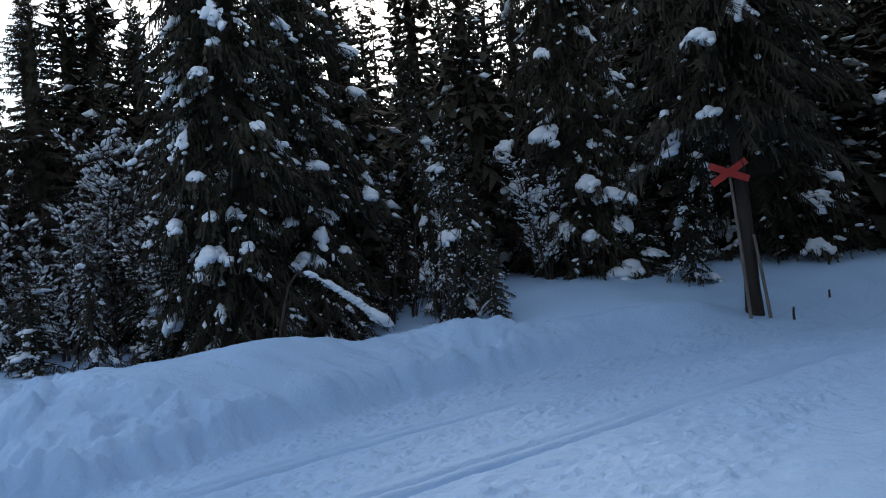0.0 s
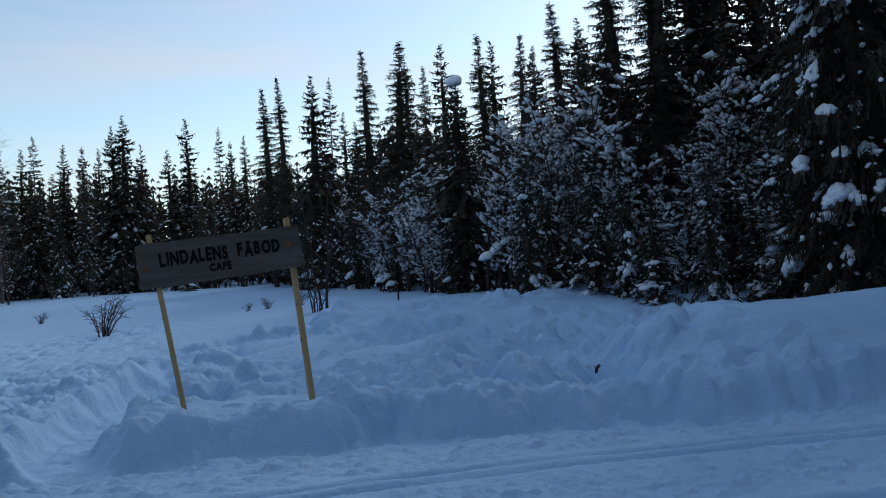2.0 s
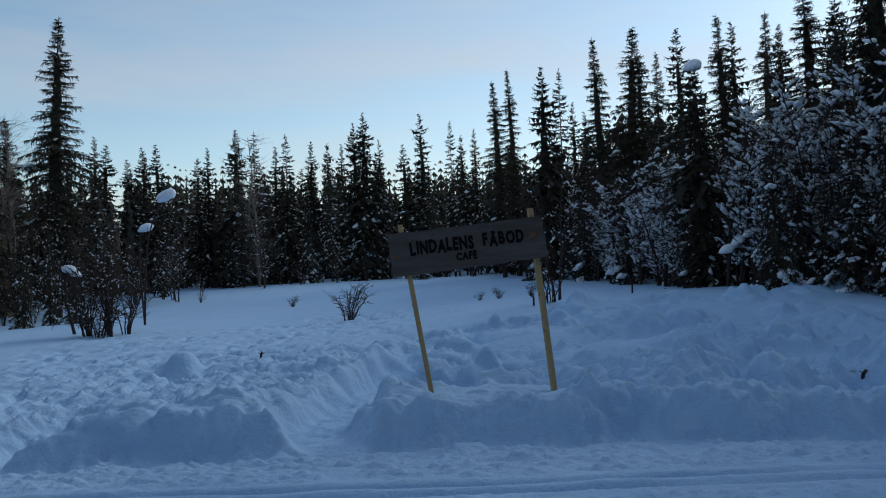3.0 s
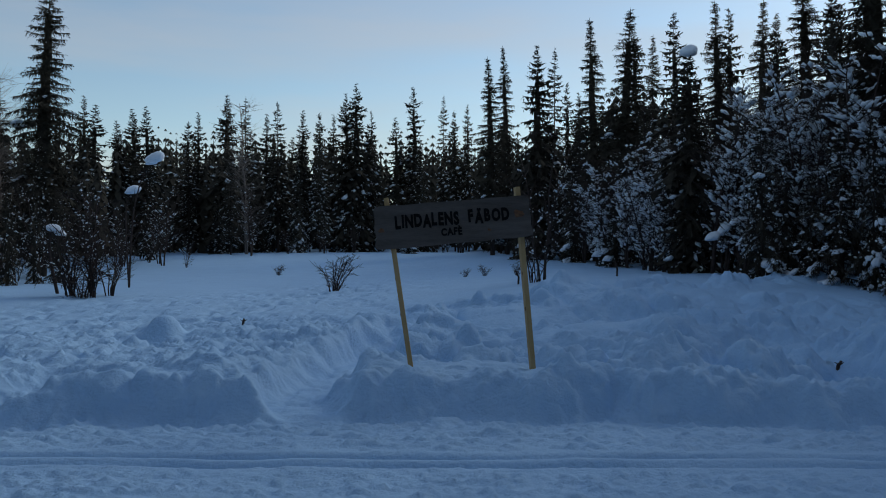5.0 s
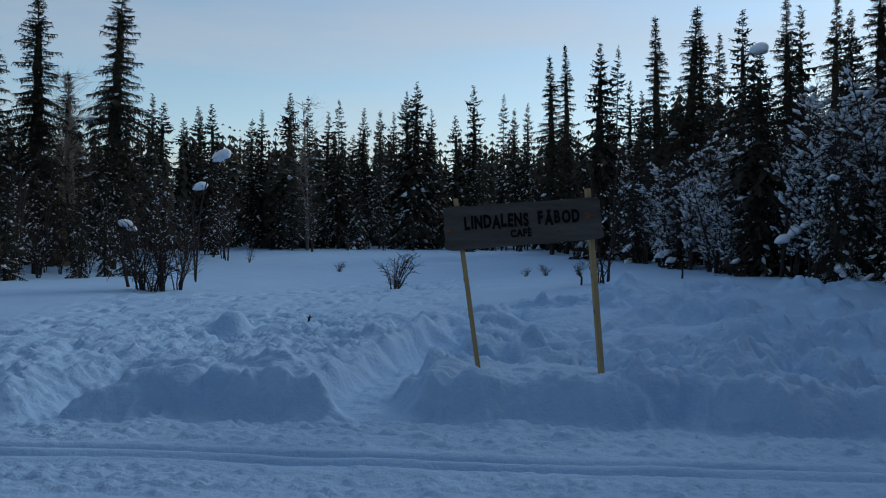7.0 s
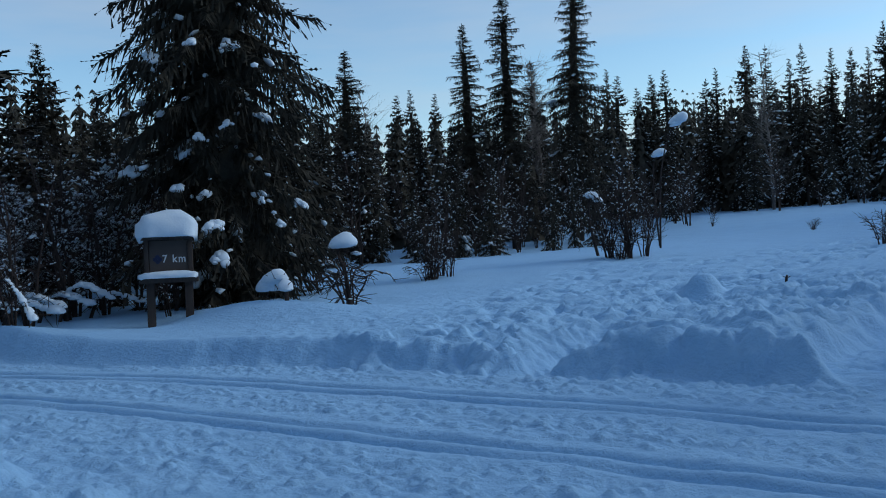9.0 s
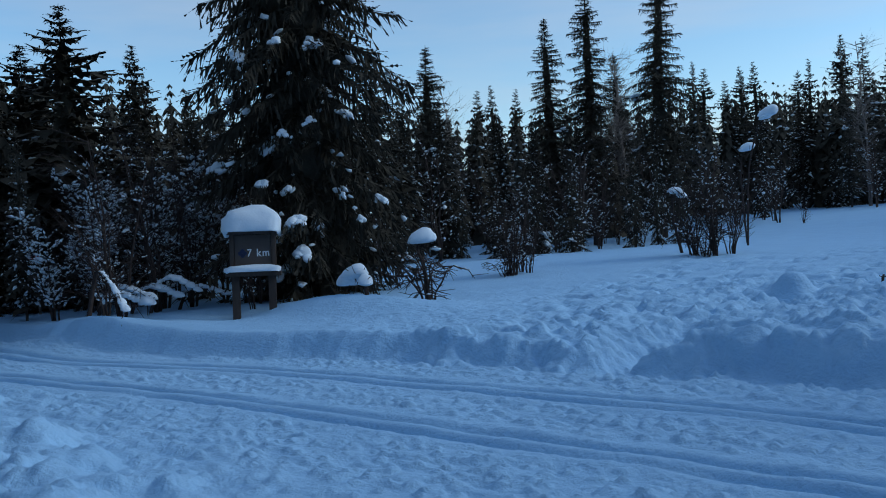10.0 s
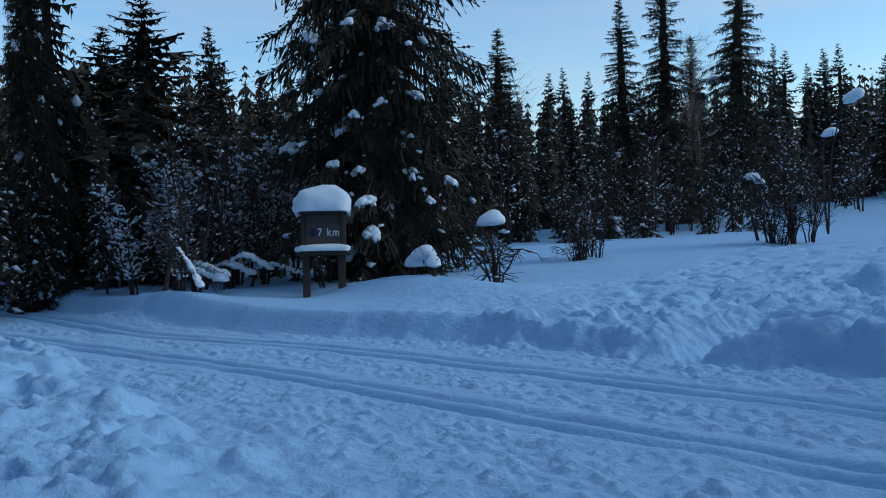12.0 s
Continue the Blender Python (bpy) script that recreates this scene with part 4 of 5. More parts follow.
# the frosted thicket before the darker spruces
count = 0
while count < 145:
    az = rng_place.uniform(8, 19) if count > 128 else rng_place.uniform(8, 36) if count % 5 else rng_place.uniform(36, 64)
    d = edge_distance(az) * rng_place.uniform(0.98, 1.4)
    x, y = d * math.sin(radians(az)), d * math.cos(radians(az))
    if y - float(foot_line(x)) < 2.5 or not free(x, y, 0.45):
        continue
    if count % 4 == 0:
        spruce("young", rng_place.randrange(3), x, y, rng_place.uniform(2.2, 4.2), rng_place.uniform(0.5, 0.8), rng_place.uniform(0, 6.28))
    else:
        shrub(rng_place.choice((7, 8)), x, y, rng_place.uniform(0.7, 1.3), rng_place.uniform(0, 6.28), "frosted birch thicket thick with snow", "birch_sapling", "birch", "birch saplings")
    count += 1

shrub(9, -2.8, 20.8, 1.0, 0.3, "small leafless bush alone in the snowy clearing")
shrub(4, 1.9, 16.9, 0.95, 1.3, "slender bare sapling standing before the forest", "birch_sapling", "birch", "birch saplings")
shrub(1, 1.75, 17.1, 0.9, 2.3, "leafless bush at the foot of the sapling")
shrub(5, -7.4, 17.6, 0.85, 0.5, "slender bare birch with snow on its twigs", "birch_sapling", "birch", "birch saplings")
shrub(1, -7.7, 17.4, 1.1, 0.9, "leafless bush with drooping twigs on the trodden snow")
shrub(2, -7.0, 17.5, 1.0, 2.9, "leafless bush with drooping twigs on the trodden snow")
shrub(4, -10.1, 13.9, 0.6, 2.0, "slender bare birch with snow on its twigs", "birch_sapling", "birch", "birch saplings")
shrub(0, -10.0, 13.8, 0.9, 4.0, "leafless bush with snow on its twigs")
for x, y, k in ((-16.6, 31.5, 0.95), (-17.6, 33.0, 1.0), (-24.0, 29.0, 0.95), (-10.4, 44.0, 1.0)):
    shrub(10, x, y, k, x, "tall bare birch with a fine pale crown", "birch_tree", "birch", "bare birches in the forest")
shrub(DROOPING, -7.5, 17.3, 1.1, 1.3, "bush with drooping bare twigs on the trodden snow")
for x, y, k, no in ((-7.9, 17.6, 1.0, 0), (-7.2, 17.2, 0.9, 2), (-7.55, 17.8, 0.8, 5), (-10.3, 14.1, 0.8, 2), (-9.9, 14.2, 0.75, 1), (-10.2, 14.4, 0.62, 5)):
    shrub(no, x, y, k, 2.0 * x, "leafless bush with snow on its twigs")
shrub(DROOPING, -10.1, 13.7, 0.8, 2.3, "bush with drooping bare twigs on the trodden snow")
for x, y, k in ((0.55, 24.3, 0.3), (1.1, 23.6, 0.36), (1.9, 22.8, 0.4), (-6.2, 31.0, 0.45)):
    shrub(9, x, y, k, 3.0 * x, "tuft of bare twigs poking from the clearing")
shrub(5, -12.9, 6.8, 0.7, 0.2, "bare birch with snow lumps beside the track", "birch_sapling", "birch", "birch saplings")
shrub(5, -13.6, 7.4, 1.1, 2.2, "slender bare birch beside the track", "birch_sapling", "birch", "birch saplings")
shrub(5, -14.2, 8.6, 1.1, 3.2, "slender bare birch with snow on its twigs", "birch_sapling", "birch", "birch saplings")
shrub(5, -12.4, 9.4, 0.8, 1.2, "slender bare birch with snow on its twigs", "birch_sapling", "birch", "birch saplings")
shrub(1, -11.9, 8.9, 0.8, 1.9, "leafless bush with snow on its twigs")
shrub(DROOPING, -8.9, 9.95, 1.4, 0.3, "bush with drooping bare twigs beside the spruce")
for k in range(84):
    az = rng_place.uniform(37, 73) if k < 46 else rng_place.uniform(11, 40)
    d = edge_distance(az) * rng_place.uniform(0.88, 1.25)
    x, y = d * math.sin(radians(az)), d * math.cos(radians(az))
    if y - float(foot_line(x)) > 2.2 and free(x, y, 0.5):
        spruce("laden", k % 3, x, y, rng_place.uniform(1.5, 5.2 if k < 46 else 3.2), rng_place.uniform(0.35, 0.7), rng_place.uniform(0, 6.28))
spruce("young", 0, 12.6, 7.8, 1.65, 0.42, 0.5, "small dark spruce alone behind the snow bank")
spruce("young", 1, 7.6, 19.4, 1.5, 0.5, 1.5, "young spruce with a ball of snow on top")
spruce("big", 0, -17.0, 6.05, 8.6, 0.66, 2.0, "dark spruce standing close beside the ski track")
spruce("dense", 0, -18.2, 6.9, 8.5, 1.0, 3.0)
for k, (x, y) in enumerate(((-14.9, 6.9), (-14.5, 7.6), (-15.4, 7.9), (-14.2, 8.6), (-15.6, 8.8), (-16.3, 8.4), (-14.9, 9.6), (-13.9, 9.7))):
    shrub(7 + k % 2, x, y, 0.6 + 0.04 * k, k * 1.4, "frosted birch thicket thick with snow", "birch_sapling", "birch", "birch saplings")
shrub(4, 11.7, 8.2, 0.7, 0.0, "thin bare birch behind the snow bank", "birch_sapling", "birch", "birch saplings")
shrub(3, 17.0, 8.3, 0.9, 0.4, "pale birch among the dark spruces", "birch_sapling", "birch", "birch saplings")


def bent_stem(name, label, path, thick, lumps, seed, category="birch"):
    """A bowed stem that carries lumps of snow: (share of the way, size)."""
    rng = np.random.default_rng(seed)
    path = np.array(path, float)
    x, y = path[0][:2]
    z = floor_z(x, y)
    ob = tagged(new(name), label, category, "snow-bowed birches")
    ob.location = (x, y, z - 0.05)
    local = path - np.array([x, y, z - 0.05])
    local[0, 2] = 0
    ts = np.linspace(0, 1, len(local))
    tt = np.linspace(0, 1, 12)
    pts = np.stack([np.interp(tt, ts, local[:, i]) for i in range(3)], 1)
    pts[1:-1] = (pts[:-2] + 2 * pts[1:-1] + pts[2:]) / 4
    wood = Build()
    tube(wood, pts, [thick * (1.15 - t) + 0.004 for t in tt], 6)
    small = Build()
    for k in range(26):
        i = rng.integers(3, 12)
        w = rng.uniform(-1, 1, 3) * np.array([1, 1, 0.8])
        e = pts[i] + w * rng.uniform(0.2, 0.5)
        tube(small, [pts[i], (pts[i] + e) / 2 + rng.uniform(-0.04, 0.04, 3), e], [0.008, 0.006, 0.003], 3, False)
    part("stem", wood.mesh("stem", TWIG, True), ob)
    tagged(part("twigwork", small.mesh("twigwork", TWIG, True), ob), kind="stuff")
    for s, size in lumps:
        p = np.array([np.interp(s, tt, pts[:, i]) for i in range(3)])
        q = np.array([np.interp(max(0, s - 0.06), tt, pts[:, i]) for i in range(3)])
        w = Build()
        for k in range(4 if size > 0.15 else 2):
            o = rng.uniform(-0.45, 0.45, 3) * size * (k > 0)
            sz = size * (0.85 if k == 0 else rng.uniform(0.45, 0.65))
            blob(w, p + o * np.array([1, 1, 0.4]) + np.array([0, 0, size * 0.3]), (sz * 1.15, sz * 0.95, sz * 0.7), rng, 3, frame_of(p - q + 1e-4), 0.05)
        for q in w.v:
            under = p[2] + 0.12 * size
            q[:, 2] = np.where(q[:, 2] < under, under + 0.35 * (q[:, 2] - under), q[:, 2])
        part("snow_lump", w.mesh("snow_lump", TREE_SNOW, True), ob, "white lump of snow")


def roll(a, b, n, first, last, seed):
    """A run of lumps along a bough."""
    r = random.Random(seed)
    return [(a + (b - a) * k / (n - 1), (first + (last - first) * k / (n - 1)) * r.uniform(0.7, 1.25)) for k in range(n)]


bent_stem("bowed_birch", "bowed birch holding a big snow lump over the clearing", [(-8.3, 22.0, 0.6), (-8.2, 22.0, 2.6), (-7.9, 22.0, 3.7), (-7.55, 22.0, 3.95)], 0.022, [(0.86, 0.2), (0.95, 0.26), (1.0, 0.2)], 1)
bent_stem("bowed_birch", "bowed birch holding a snow lump over the clearing", [(-8.9, 23.6, 0.6), (-9.0, 23.6, 2.3), (-8.95, 23.6, 3.1), (-8.7, 23.6, 3.25)], 0.022, [(0.88, 0.24), (1.0, 0.16)], 2)
bent_stem("bowed_birch", "bowed birch holding a snow lump over the clearing", [(-8.4, 18.2, 0.6), (-8.6, 18.2, 1.5), (-8.5, 18.1, 2.05), (-8.3, 18.1, 1.9)], 0.03, [(0.78, 0.18), (1.0, 0.15)], 3)
bent_stem("bowed_birch", "bowed bush with a round snow ball beside the spruce", [(-8.75, 9.8, 0.5), (-8.9, 9.9, 0.9), (-9.1, 9.95, 1.25), (-9.0, 10.0, 1.32)], 0.03, [(0.9, 0.24)], 4, "bush")
bent_stem("bowed_birch", "spruce-side bush buried under rounded snow", [(-9.3, 9.0, 0.5), (-9.35, 9.05, 0.75), (-9.55, 9.15, 0.9), (-9.9, 9.2, 0.7)], 0.03, [(0.3, 0.14), (0.62, 0.13), (0.8, 0.22), (1.0, 0.24)], 5, "bush")
bent_stem("bowed_birch", "low bough under a thick roll of snow", [(-12.75, 6.4, 0.5), (-12.6, 6.5, 1.25), (-12.3, 6.6, 0.9), (-12.0, 6.6, 0.55)], 0.03, roll(0.4, 1.0, 13, 0.035, 0.08, 1), 6)
bent_stem("bowed_birch", "bowed birch with a long roll of snow before the forest", [(7.1, 19.2, 0.9), (7.2, 19.3, 2.2), (6.6, 19.1, 2.2), (6.0, 19.0, 1.75)], 0.04, roll(0.5, 1.0, 11, 0.10, 0.16, 3), 7)
bent_stem("bowed_birch", "arched birch with a roll of snow before the forest", [(6.3, 20.0, 0.9), (6.5, 20.0, 3.0), (7.0, 20.0, 3.75), (7.9, 20.0, 3.45)], 0.04, roll(0.55, 1.0, 11, 0.09, 0.14, 4), 8)
bent_stem("bowed_birch", "low bough under a thick roll of snow behind the drift", [(8.6, 9.0, 1.0), (9.0, 8.9, 1.95), (9.8, 8.7, 1.45), (10.4, 8.4, 0.85)], 0.02, roll(0.45, 1.0, 18, 0.07, 0.14, 2), 9)
bent_stem("bowed_birch", "spruce foot buried under a mound of snow", [(16.3, 7.2, 0.4), (16.2, 7.1, 0.8), (16.0, 7.0, 1.1), (15.9, 6.9, 0.9)], 0.03, [(0.35, 0.30), (0.7, 0.3), (1.0, 0.22)], 10, "bush")
for k, (x, y, h) in enumerate(((-13.5, 6.9, 0.4), (-13.9, 7.2, 0.5), (-14.0, 7.8, 0.45), (-13.7, 8.0, 0.6), (-13.6, 8.5, 0.4))):
    z = floor_z(x, y)
    bent_stem("bowed_birch", "low bush at the forest foot buried under rolls of snow", [(x, y, z), (x + 0.1, y + 0.1, z + h * 0.8), (x + 0.35, y + 0.25, z + h), (x + 0.75, y + 0.5, z + 0.55 * h)], 0.025, roll(0.3, 1.0, 9, 0.07, 0.13, 40 + k), 30 + k, "bush")


def snow_cap(name, label, x, y, z, size, seed):
    b = Build()
    blob(b, np.array([0, 0, 0.0]), size, np.random.default_rng(seed), 3, None, 0.07)
    ob = tagged(new(name, b.mesh(name, TREE_SNOW, True)), label, "snow")
    ob.location = (x, y, z)
    return ob


snow_cap("snow_ball", "round ball of snow on a young spruce", 7.6, 19.4, floor_z(7.6, 19.4) + 1.42, (0.24, 0.22, 0.19), 5)
snow_cap("snow_ball", "lump of snow caught on a spruce top", 6.1, 21.1, floor_z(6.1, 21.1) + 5.55, (0.22, 0.2, 0.15), 6)


# ---- lettering ----
def letters(text, size, gap, mat, depth=0.002, wobble=0.0, seed=0, bold=0.0):
    """A word as one mesh in the x-z plane, facing -y, its lower left corner at the origin."""
    rng = random.Random(seed)
    bm = bmesh.new()
    x = 0.0
    for ch, after in zip(text, text[1:] + " "):
        if ch == " ":
            x += size * 0.42
            continue
        cu = bpy.data.curves.new("letter", "FONT")
        cu.body, cu.size, cu.extrude, cu.offset, cu.resolution_u = ch, size, depth, bold, 3
        ob = bpy.data.objects.new("letter", cu)
        me = bpy.data.meshes.new_from_object(ob)
        xs = [v.co.x for v in me.vertices]
        lo, hi = min(xs), max(xs)
        m = Matrix.Translation((x - lo, rng.uniform(-wobble, wobble) * size, 0)) @ Matrix.Rotation(rng.uniform(-wobble, wobble), 4, "Z")
        me.transform(Matrix.Rotation(radians(90), 4, "X") @ m)
        bm.from_mesh(me)
        x += hi - lo + gap - (0.09 * size if "A" in (ch, after) else 0.0)
        bpy.data.objects.remove(ob)
        bpy.data.curves.remove(cu)
        bpy.data.meshes.remove(me)
    me = bpy.data.meshes.new("lettering")
    bm.to_mesh(me)
    bm.free()
    me.materials.append(mat)
    return me, x - gap


# ---- the tall board sign ----
def board_sign():
    ob = tagged(new("board_sign"), "weathered hand-lettered board on two pale leaning posts in the snow", "sign")
    base = Vector((0.25, 8.15, 0.36))
    ob.location = base

    def post(foot, top):
        d = Vector(top) - Vector(foot)
        q = d.to_track_quat("Z", "Y")
        me = box_mesh("post", (0.088, 0.045, d.length + 0.25), POST_WOOD, 0.004)
        m = Matrix.Translation(Vector(foot) - base) @ q.to_matrix().to_4x4() @ Matrix.Rotation(radians(6), 4, "Z") @ Matrix.Translation((0, 0, -0.25))
        p = placed("post", me, ob, m, "pale unpainted pine post")
        for h in (0.55, 0.9):
            k = Build()
            blob(k, np.array([0.01, -0.0225, h + 0.25]), (0.014, 0.004, 0.02), np.random.default_rng(int(h * 10)), 2, None, 0.1)
            part("knot", k.mesh("knot", KNOT, True), p, "small brown knot")

    post((-0.335, 8.15, 0.36), (-0.575, 8.17, 2.03))
    post((0.845, 8.29, 0.40), (0.70, 8.28, 2.14))
    # the board: an outline with uneven ends, thick and slightly cupped
    bm = bmesh.new()
    tl, tr, br, bl = Vector((-0.69, 0, 1.94)), Vector((0.805, 0, 2.055)), Vector((0.85, 0, 1.655)), Vector((-0.665, 0, 1.52))
    nx, nz = 40, 10
    grid = {}
    for side in (0, 1):
        for i in range(nx + 1):
            for j in range(nz + 1):
                u, w = i / nx, j / nz
                p = (bl * (1 - u) + br * u) * (1 - w) + (tl * (1 - u) + tr * u) * w
                edge = 0.010 * noise.noise((u * 7, w * 2, 3.0)) * (1 if w in (0, 1) else 0.3)
                p.z += edge - (0.018 * (abs(w - 0.5) * 2) ** 6 * ((abs(u - 0.5) * 2) ** 30)) * (1 if w > 0.5 else -1)
                p.x += 0.014 * noise.noise((w * 5, u * 3, 9.0)) * (abs(u - 0.5) * 2) ** 8
                p.y = 8.085 + 0.12 * u + side * 0.028 + 0.004 * noise.noise((u * 3, w * 2, 1.0))
                grid[side, i, j] = bm.verts.new(p - base)
    for side in (0, 1):
        for i in range(nx):
            for j in range(nz):
                q = [grid[side, i, j], grid[side, i + 1, j], grid[side, i + 1, j + 1], grid[side, i, j + 1]]
                bm.faces.new(q if side == 0 else q[::-1])
    rim = [(i, 0) for i in range(nx)] + [(nx, j) for j in range(nz)] + [(i, nz) for i in range(nx, 0, -1)] + [(0, j) for j in range(nz, 0, -1)]
    for a, b in zip(rim, rim[1:] + rim[:1]):
        bm.faces.new((grid[0, b[0], b[1]], grid[0, a[0], a[1]], grid[1, a[0], a[1]], grid[1, b[0], b[1]]))
    me = bpy.data.meshes.new("board")
    bm.to_mesh(me)
    bm.free()
    me.materials.append(BOARD_WOOD)
    board = part("board", me, ob, "grey-brown weathered plank")
    tilt = Matrix.Rotation(radians(-4.3), 4, "Y") @ Matrix.Rotation(radians(4.6), 4, "Z")

    def word(text, x, z, size, width, seed):
        w, n = letters(text, size, size * 0.10, BLACK_PAINT, 0.002, 0.05, seed, 0.052 * size)
        y = 8.085 + 0.12 * (x + 0.69) / 1.5 - 0.004
        placed("lettering", w, board, Matrix.Translation(Vector((x, y, z)) - base) @ tilt @ Matrix.Diagonal((width / n, 1, 1, 1)), "black hand-painted words")

    word("LINDALENS", -0.48, 1.735, 0.165, 0.62, 1)
    word("FÄBOD", 0.225, 1.79, 0.160, 0.40, 2)
    word("CAFÈ", -0.04, 1.665, 0.095, 0.205, 3)
    for x, z, s in ((0.69, 1.87, 0.07), (-0.62, 1.71, 0.035), (0.42, 1.72, 0.022)):
        k = Build()
        y = 8.085 + 0.12 * (x + 0.69) / 1.5 - 0.001
        blob(k, np.array([x, y, z]) - np.array(base), (s, 0.004, s * 0.6), np.random.default_rng(int(s * 1000)), 2, None, 0.2)
        part("knot", k.mesh("knot", KNOT, True), board, "reddish-brown knot in the plank")


board_sign()


# ---- the distance post ----
def distance_post():
    ob = tagged(new("distance_post"), "dark wooden distance post with thick snow on its roof", "sign")
    a, b = Vector((-11.61, 8.28)), Vector((-11.19, 8.74))
    mid = (a + b) / 2
    turn = math.atan2(b.y - a.y, b.x - a.x)
    z = floor_z(mid.x, mid.y)
    ob.matrix_basis = Matrix.Translation((mid.x, mid.y, 0.26)) @ Matrix.Rotation(turn, 4, "Z") @ Matrix.Rotation(radians(1.5), 4, "Y")
    for sx in (-0.29, 0.29):
        placed("post", box_mesh("post", (0.12, 0.10, 0.98), DARK_STAIN, 0.006), ob, Matrix.Translation((sx, 0.02, -0.3)))
    shelf = placed("shelf", box_mesh("shelf", (0.88, 0.26, 0.075), DARK_STAIN, 0.006), ob, Matrix.Translation((0, 0, 0.66)))
    for sx in (-0.33, 0.33):
        placed("side_board", box_mesh("side_board", (0.07, 0.16, 0.60), DARK_STAIN, 0.005), ob, Matrix.Translation((sx, 0.02, 0.735)))
    panel = placed("panel", box_mesh("panel", (0.58, 0.04, 0.58), PANEL_BROWN, 0.004), ob, Matrix.Translation((0, 0, 0.745)), "brown painted panel")
    placed("roof_board", box_mesh("roof_board", (0.84, 0.36, 0.05), DARK_STAIN, 0.006), ob, Matrix.Translation((0, 0.01, 1.335)))
    w, n = letters("7 km", 0.17, 0.016, WHITE_PAINT, 0.002, 0.0, 0, 0.003)
    placed("lettering", w, panel, Matrix.Translation((-0.09, -0.024, 0.235)) @ Matrix.Diagonal((0.35 / n, 1, 1, 1)), "white painted distance")
    bm = bmesh.new()
    for k in range(4):
        t = k * math.pi / 2
        bmesh.ops.create_cone(bm, cap_ends=True, segments=14, radius1=0.036, radius2=0.034, depth=0.006, matrix=Matrix.Translation((-0.165 + 0.036 * math.cos(t), -0.023, 0.285 + 0.036 * math.sin(t))) @ Matrix.Rotation(radians(90), 4, "X"))
    me = bpy.data.meshes.new("emblem")
    bm.to_mesh(me)
    bm.free()
    me.materials.append(NAVY_PAINT)
    part("emblem", me, panel, "navy four-lobed trail emblem")

    def cap(name, label, sx, sy, sz, at, seed, power):
        v, f = ICO[3]
        rng = np.random.default_rng(seed)
        p = np.sign(v) * np.abs(v) ** power
        k = 1 + 0.05 * np.sin(v[:, 0] * 5 + 1) * np.cos(v[:, 1] * 4) + 0.04 * np.sin(v[:, 2] * 7 + v[:, 0] * 6)
        p = p * k[:, None] * np.array([sx, sy, sz])
        p[:, 2] = np.maximum(p[:, 2], -0.06 * sz - 0.25 * sz * (np.abs(v[:, 0]) > 0.75) * (0.5 + 0.5 * np.sin(v[:, 1] * 9)))
        bld = Build()
        bld.add(p, f)
        placed(name, bld.mesh(name, TREE_SNOW, True), ob, Matrix.Translation(at), label)

    cap("snow_cap", "thick rounded cap of snow on the distance post", 0.47, 0.31, 0.385, (0.0, 0.0, 1.405), 1, 0.64)
    cap("snow_cap", "roll of snow lying on the shelf", 0.45, 0.13, 0.10, (0.0, -0.07, 0.742), 2, 0.5)


distance_post()


# ---- snowmobile trail crosses ----
def trail_cross(x, y, top, size, lean, label, turn):
    z = floor_z(x, y)
    ob = tagged(new("trail_cross"), label, "trail marker", "trail crosses")
    ob.matrix_basis = Matrix.Translation((x, y, z)) @ Matrix.Rotation(turn, 4, "Z") @ Matrix.Rotation(lean, 4, "Y")
    b = Build()
    tube(b, [(0, 0, -0.2), (0.01, 0, top * 0.5), (0, 0, top + 0.12)], [0.03, 0.028, 0.024], 8)
    part("pole", b.mesh("pole", POLE_WOOD, True), ob, "grey wooden pole")
    for k, a in enumerate((28, -28)):
        me = box_mesh("arm", (size, 0.02, 0.115), RED_PAINT, 0.004, 0.0, 0.004, k)
        placed("arm", me, ob, Matrix.Translation((0, -0.045 - 0.022 * k, top)) @ Matrix.Rotation(radians(a), 4, "Y") @ Matrix.Translation((0, 0, -0.057)), "red painted board")


trail_cross(14.48, 4.11, 2.42, 0.66, radians(-1.0), "red wooden trail cross on a grey pole by a trunk", radians(-72))
trail_cross(-16.6, 7.4, 1.05, 0.30, radians(-5), "half-hidden red trail cross among birch twigs", radians(60))


def leaning_pole():
    ob = tagged(new("pole"), "grey wooden pole leaning on a spruce trunk", "pole")
    x, y = 14.75, 3.86
    ob.location = (x, y, floor_z(x, y))
    b = Build()
    tube(b, [(0, 0, -0.2), (0.02, 0.06, 0.7), (0.03, 0.12, 1.4)], [0.03, 0.028, 0.024], 8)
    part("shaft", b.mesh("shaft", POLE_WOOD, True), ob)


leaning_pole()


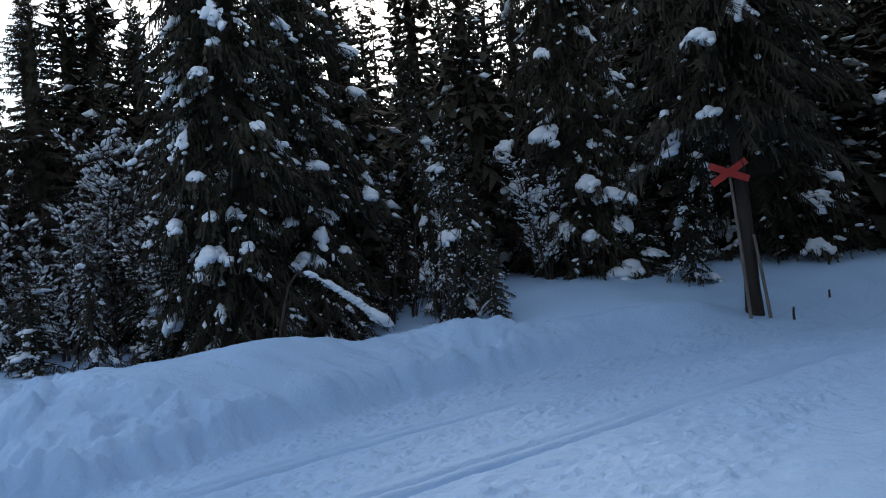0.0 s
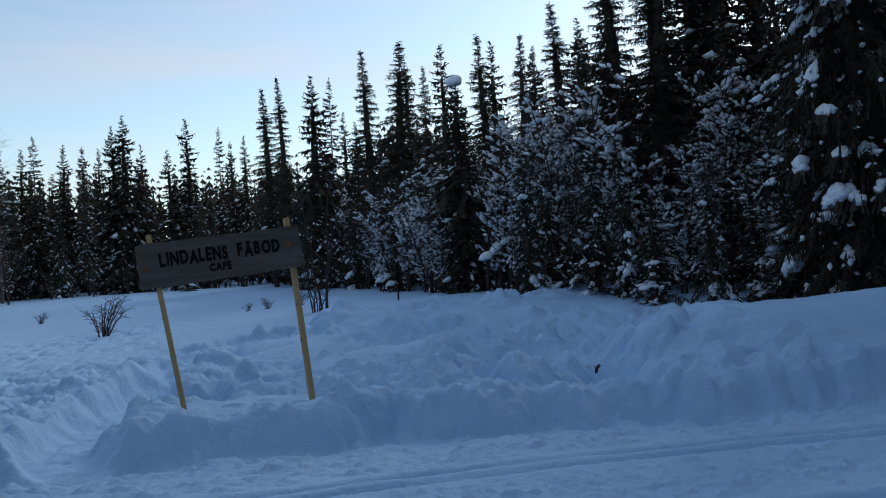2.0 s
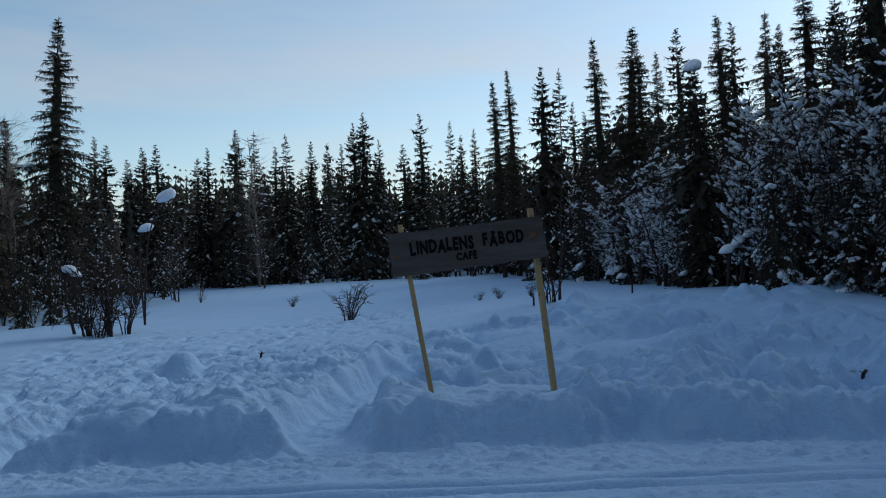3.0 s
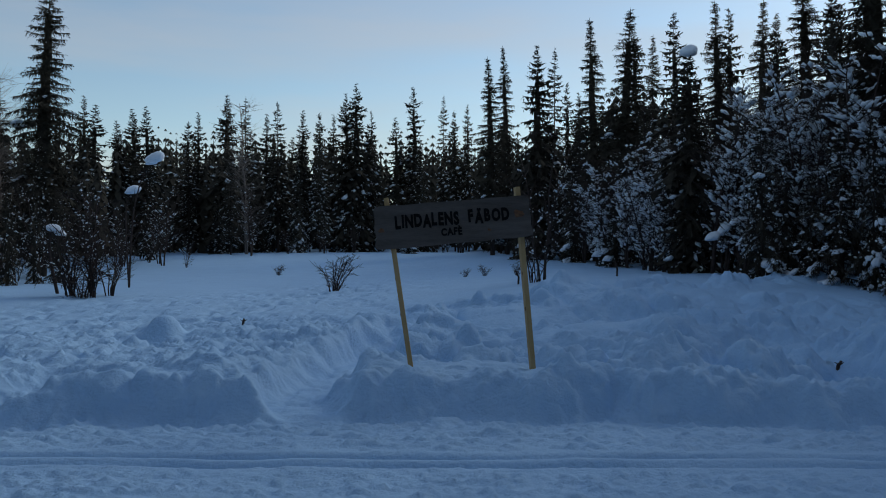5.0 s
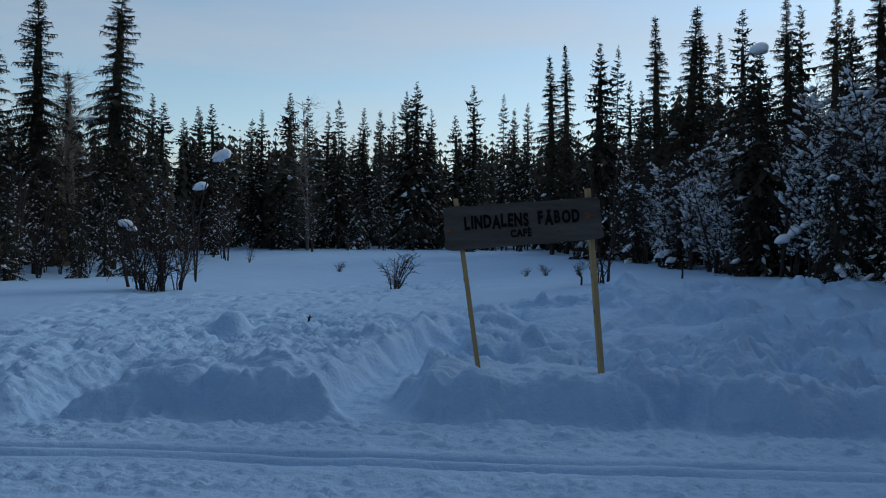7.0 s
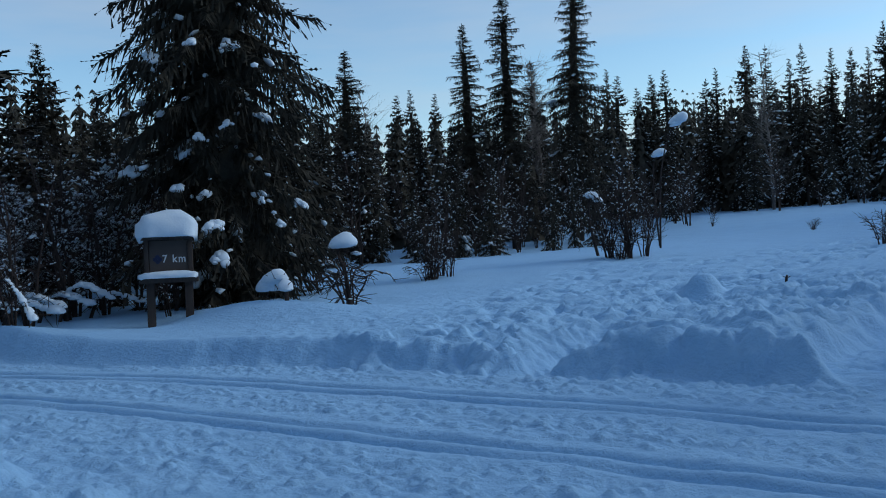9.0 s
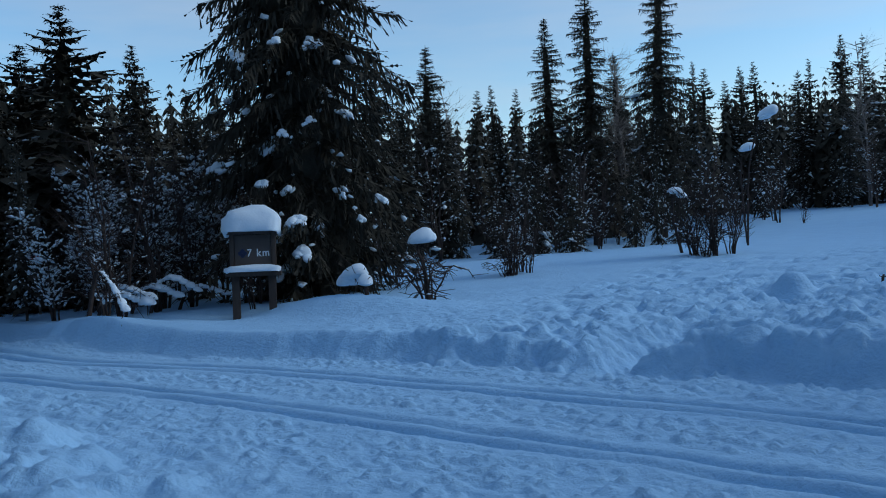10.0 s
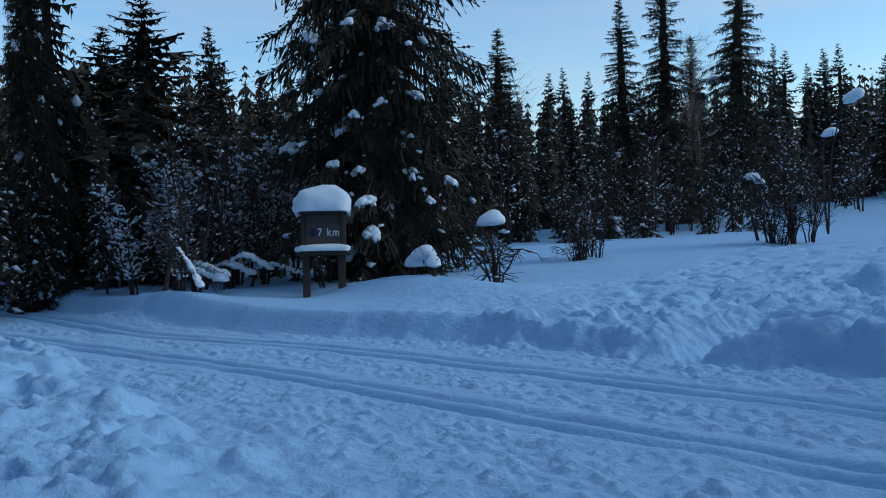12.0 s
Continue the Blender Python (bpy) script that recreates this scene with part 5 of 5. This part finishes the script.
def tall_trunk():
    """The old spruce beside the cross, its trunk bare to well over head height."""
    rng_seed = 4242
    tm, cm, sm = spruce_meshes("old_spruce", rng_seed, 12.0, 2.1, 0.24, 9, 12, 3, 0.10, 0.7, 0.30, 0.05, 0.6, True, 0.03, hang=14)
    ob = tagged(new("spruce_tree"), "old spruce with a thick bare lower trunk by the cross", "spruce", "near spruces")
    ob.location = (14.85, 4.12, floor_z(14.85, 4.12) - 0.04)
    b = Build()
    zs = np.linspace(-0.3, 12, 16)
    tube(b, [(0.03 * math.sin(z * 1.7), 0.03 * math.cos(z * 1.3), z) for z in zs], [0.125 * (1 - max(z, 0) / 12.3) ** 0.8 + 0.05 * math.exp(-max(z, 0) * 4) for z in zs], 12)
    part("trunk", b.mesh("old_trunk", BARK, True), ob, "rough grey-brown bark")
    part("crown", cm, ob)
    tagged(part("snow_load", sm, ob, "white snow clumps on the boughs"), kind="stuff")
    snowy_boughs(ob, [(13.2, 3.99, 4.73, 0.24), (13.6, 4.1, 3.6, 0.18), (13.5, 4.76, 3.7, 0.13)], 76)


tall_trunk()


# ---- small things in the snow ----
def stick(x, y, h, tilt, label, name="stick"):
    b = Build()
    tube(b, [(0, 0, -0.1), (0.01, 0, h * 0.5), (tilt, 0.01, h)], [0.022, 0.02, 0.014], 6)
    for k in range(2):
        tube(b, [(tilt * 0.6, 0, h * 0.6), (tilt * 0.6 + 0.05 * (k * 2 - 1), 0.02, h * 0.85)], [0.009, 0.004], 4)
    ob = tagged(new(name, b.mesh(name, TWIG, True)), label, "stick", "sticks in the snow")
    ob.location = (x, y, floor_z(x, y))


stick(4.18, 9.04, 0.09, 0.05, "dark twig poking from the ploughed snow", "twig")
stick(1.45, 17.0, 0.30, -0.06, "dark broken stick standing in the snow")
stick(3.72, 18.4, 0.34, -0.04, "dark broken stick standing in the snow")
stick(-2.9, 12.0, 0.10, 0.02, "dark twig poking from the ploughed snow", "twig")
stick(14.9, 3.55, 0.20, 0.10, "dark broken branch in the snow by the trunk", "twig")
stick(16.4, 3.3, 0.12, 0.08, "dark broken branch in the snow by the trunk", "twig")
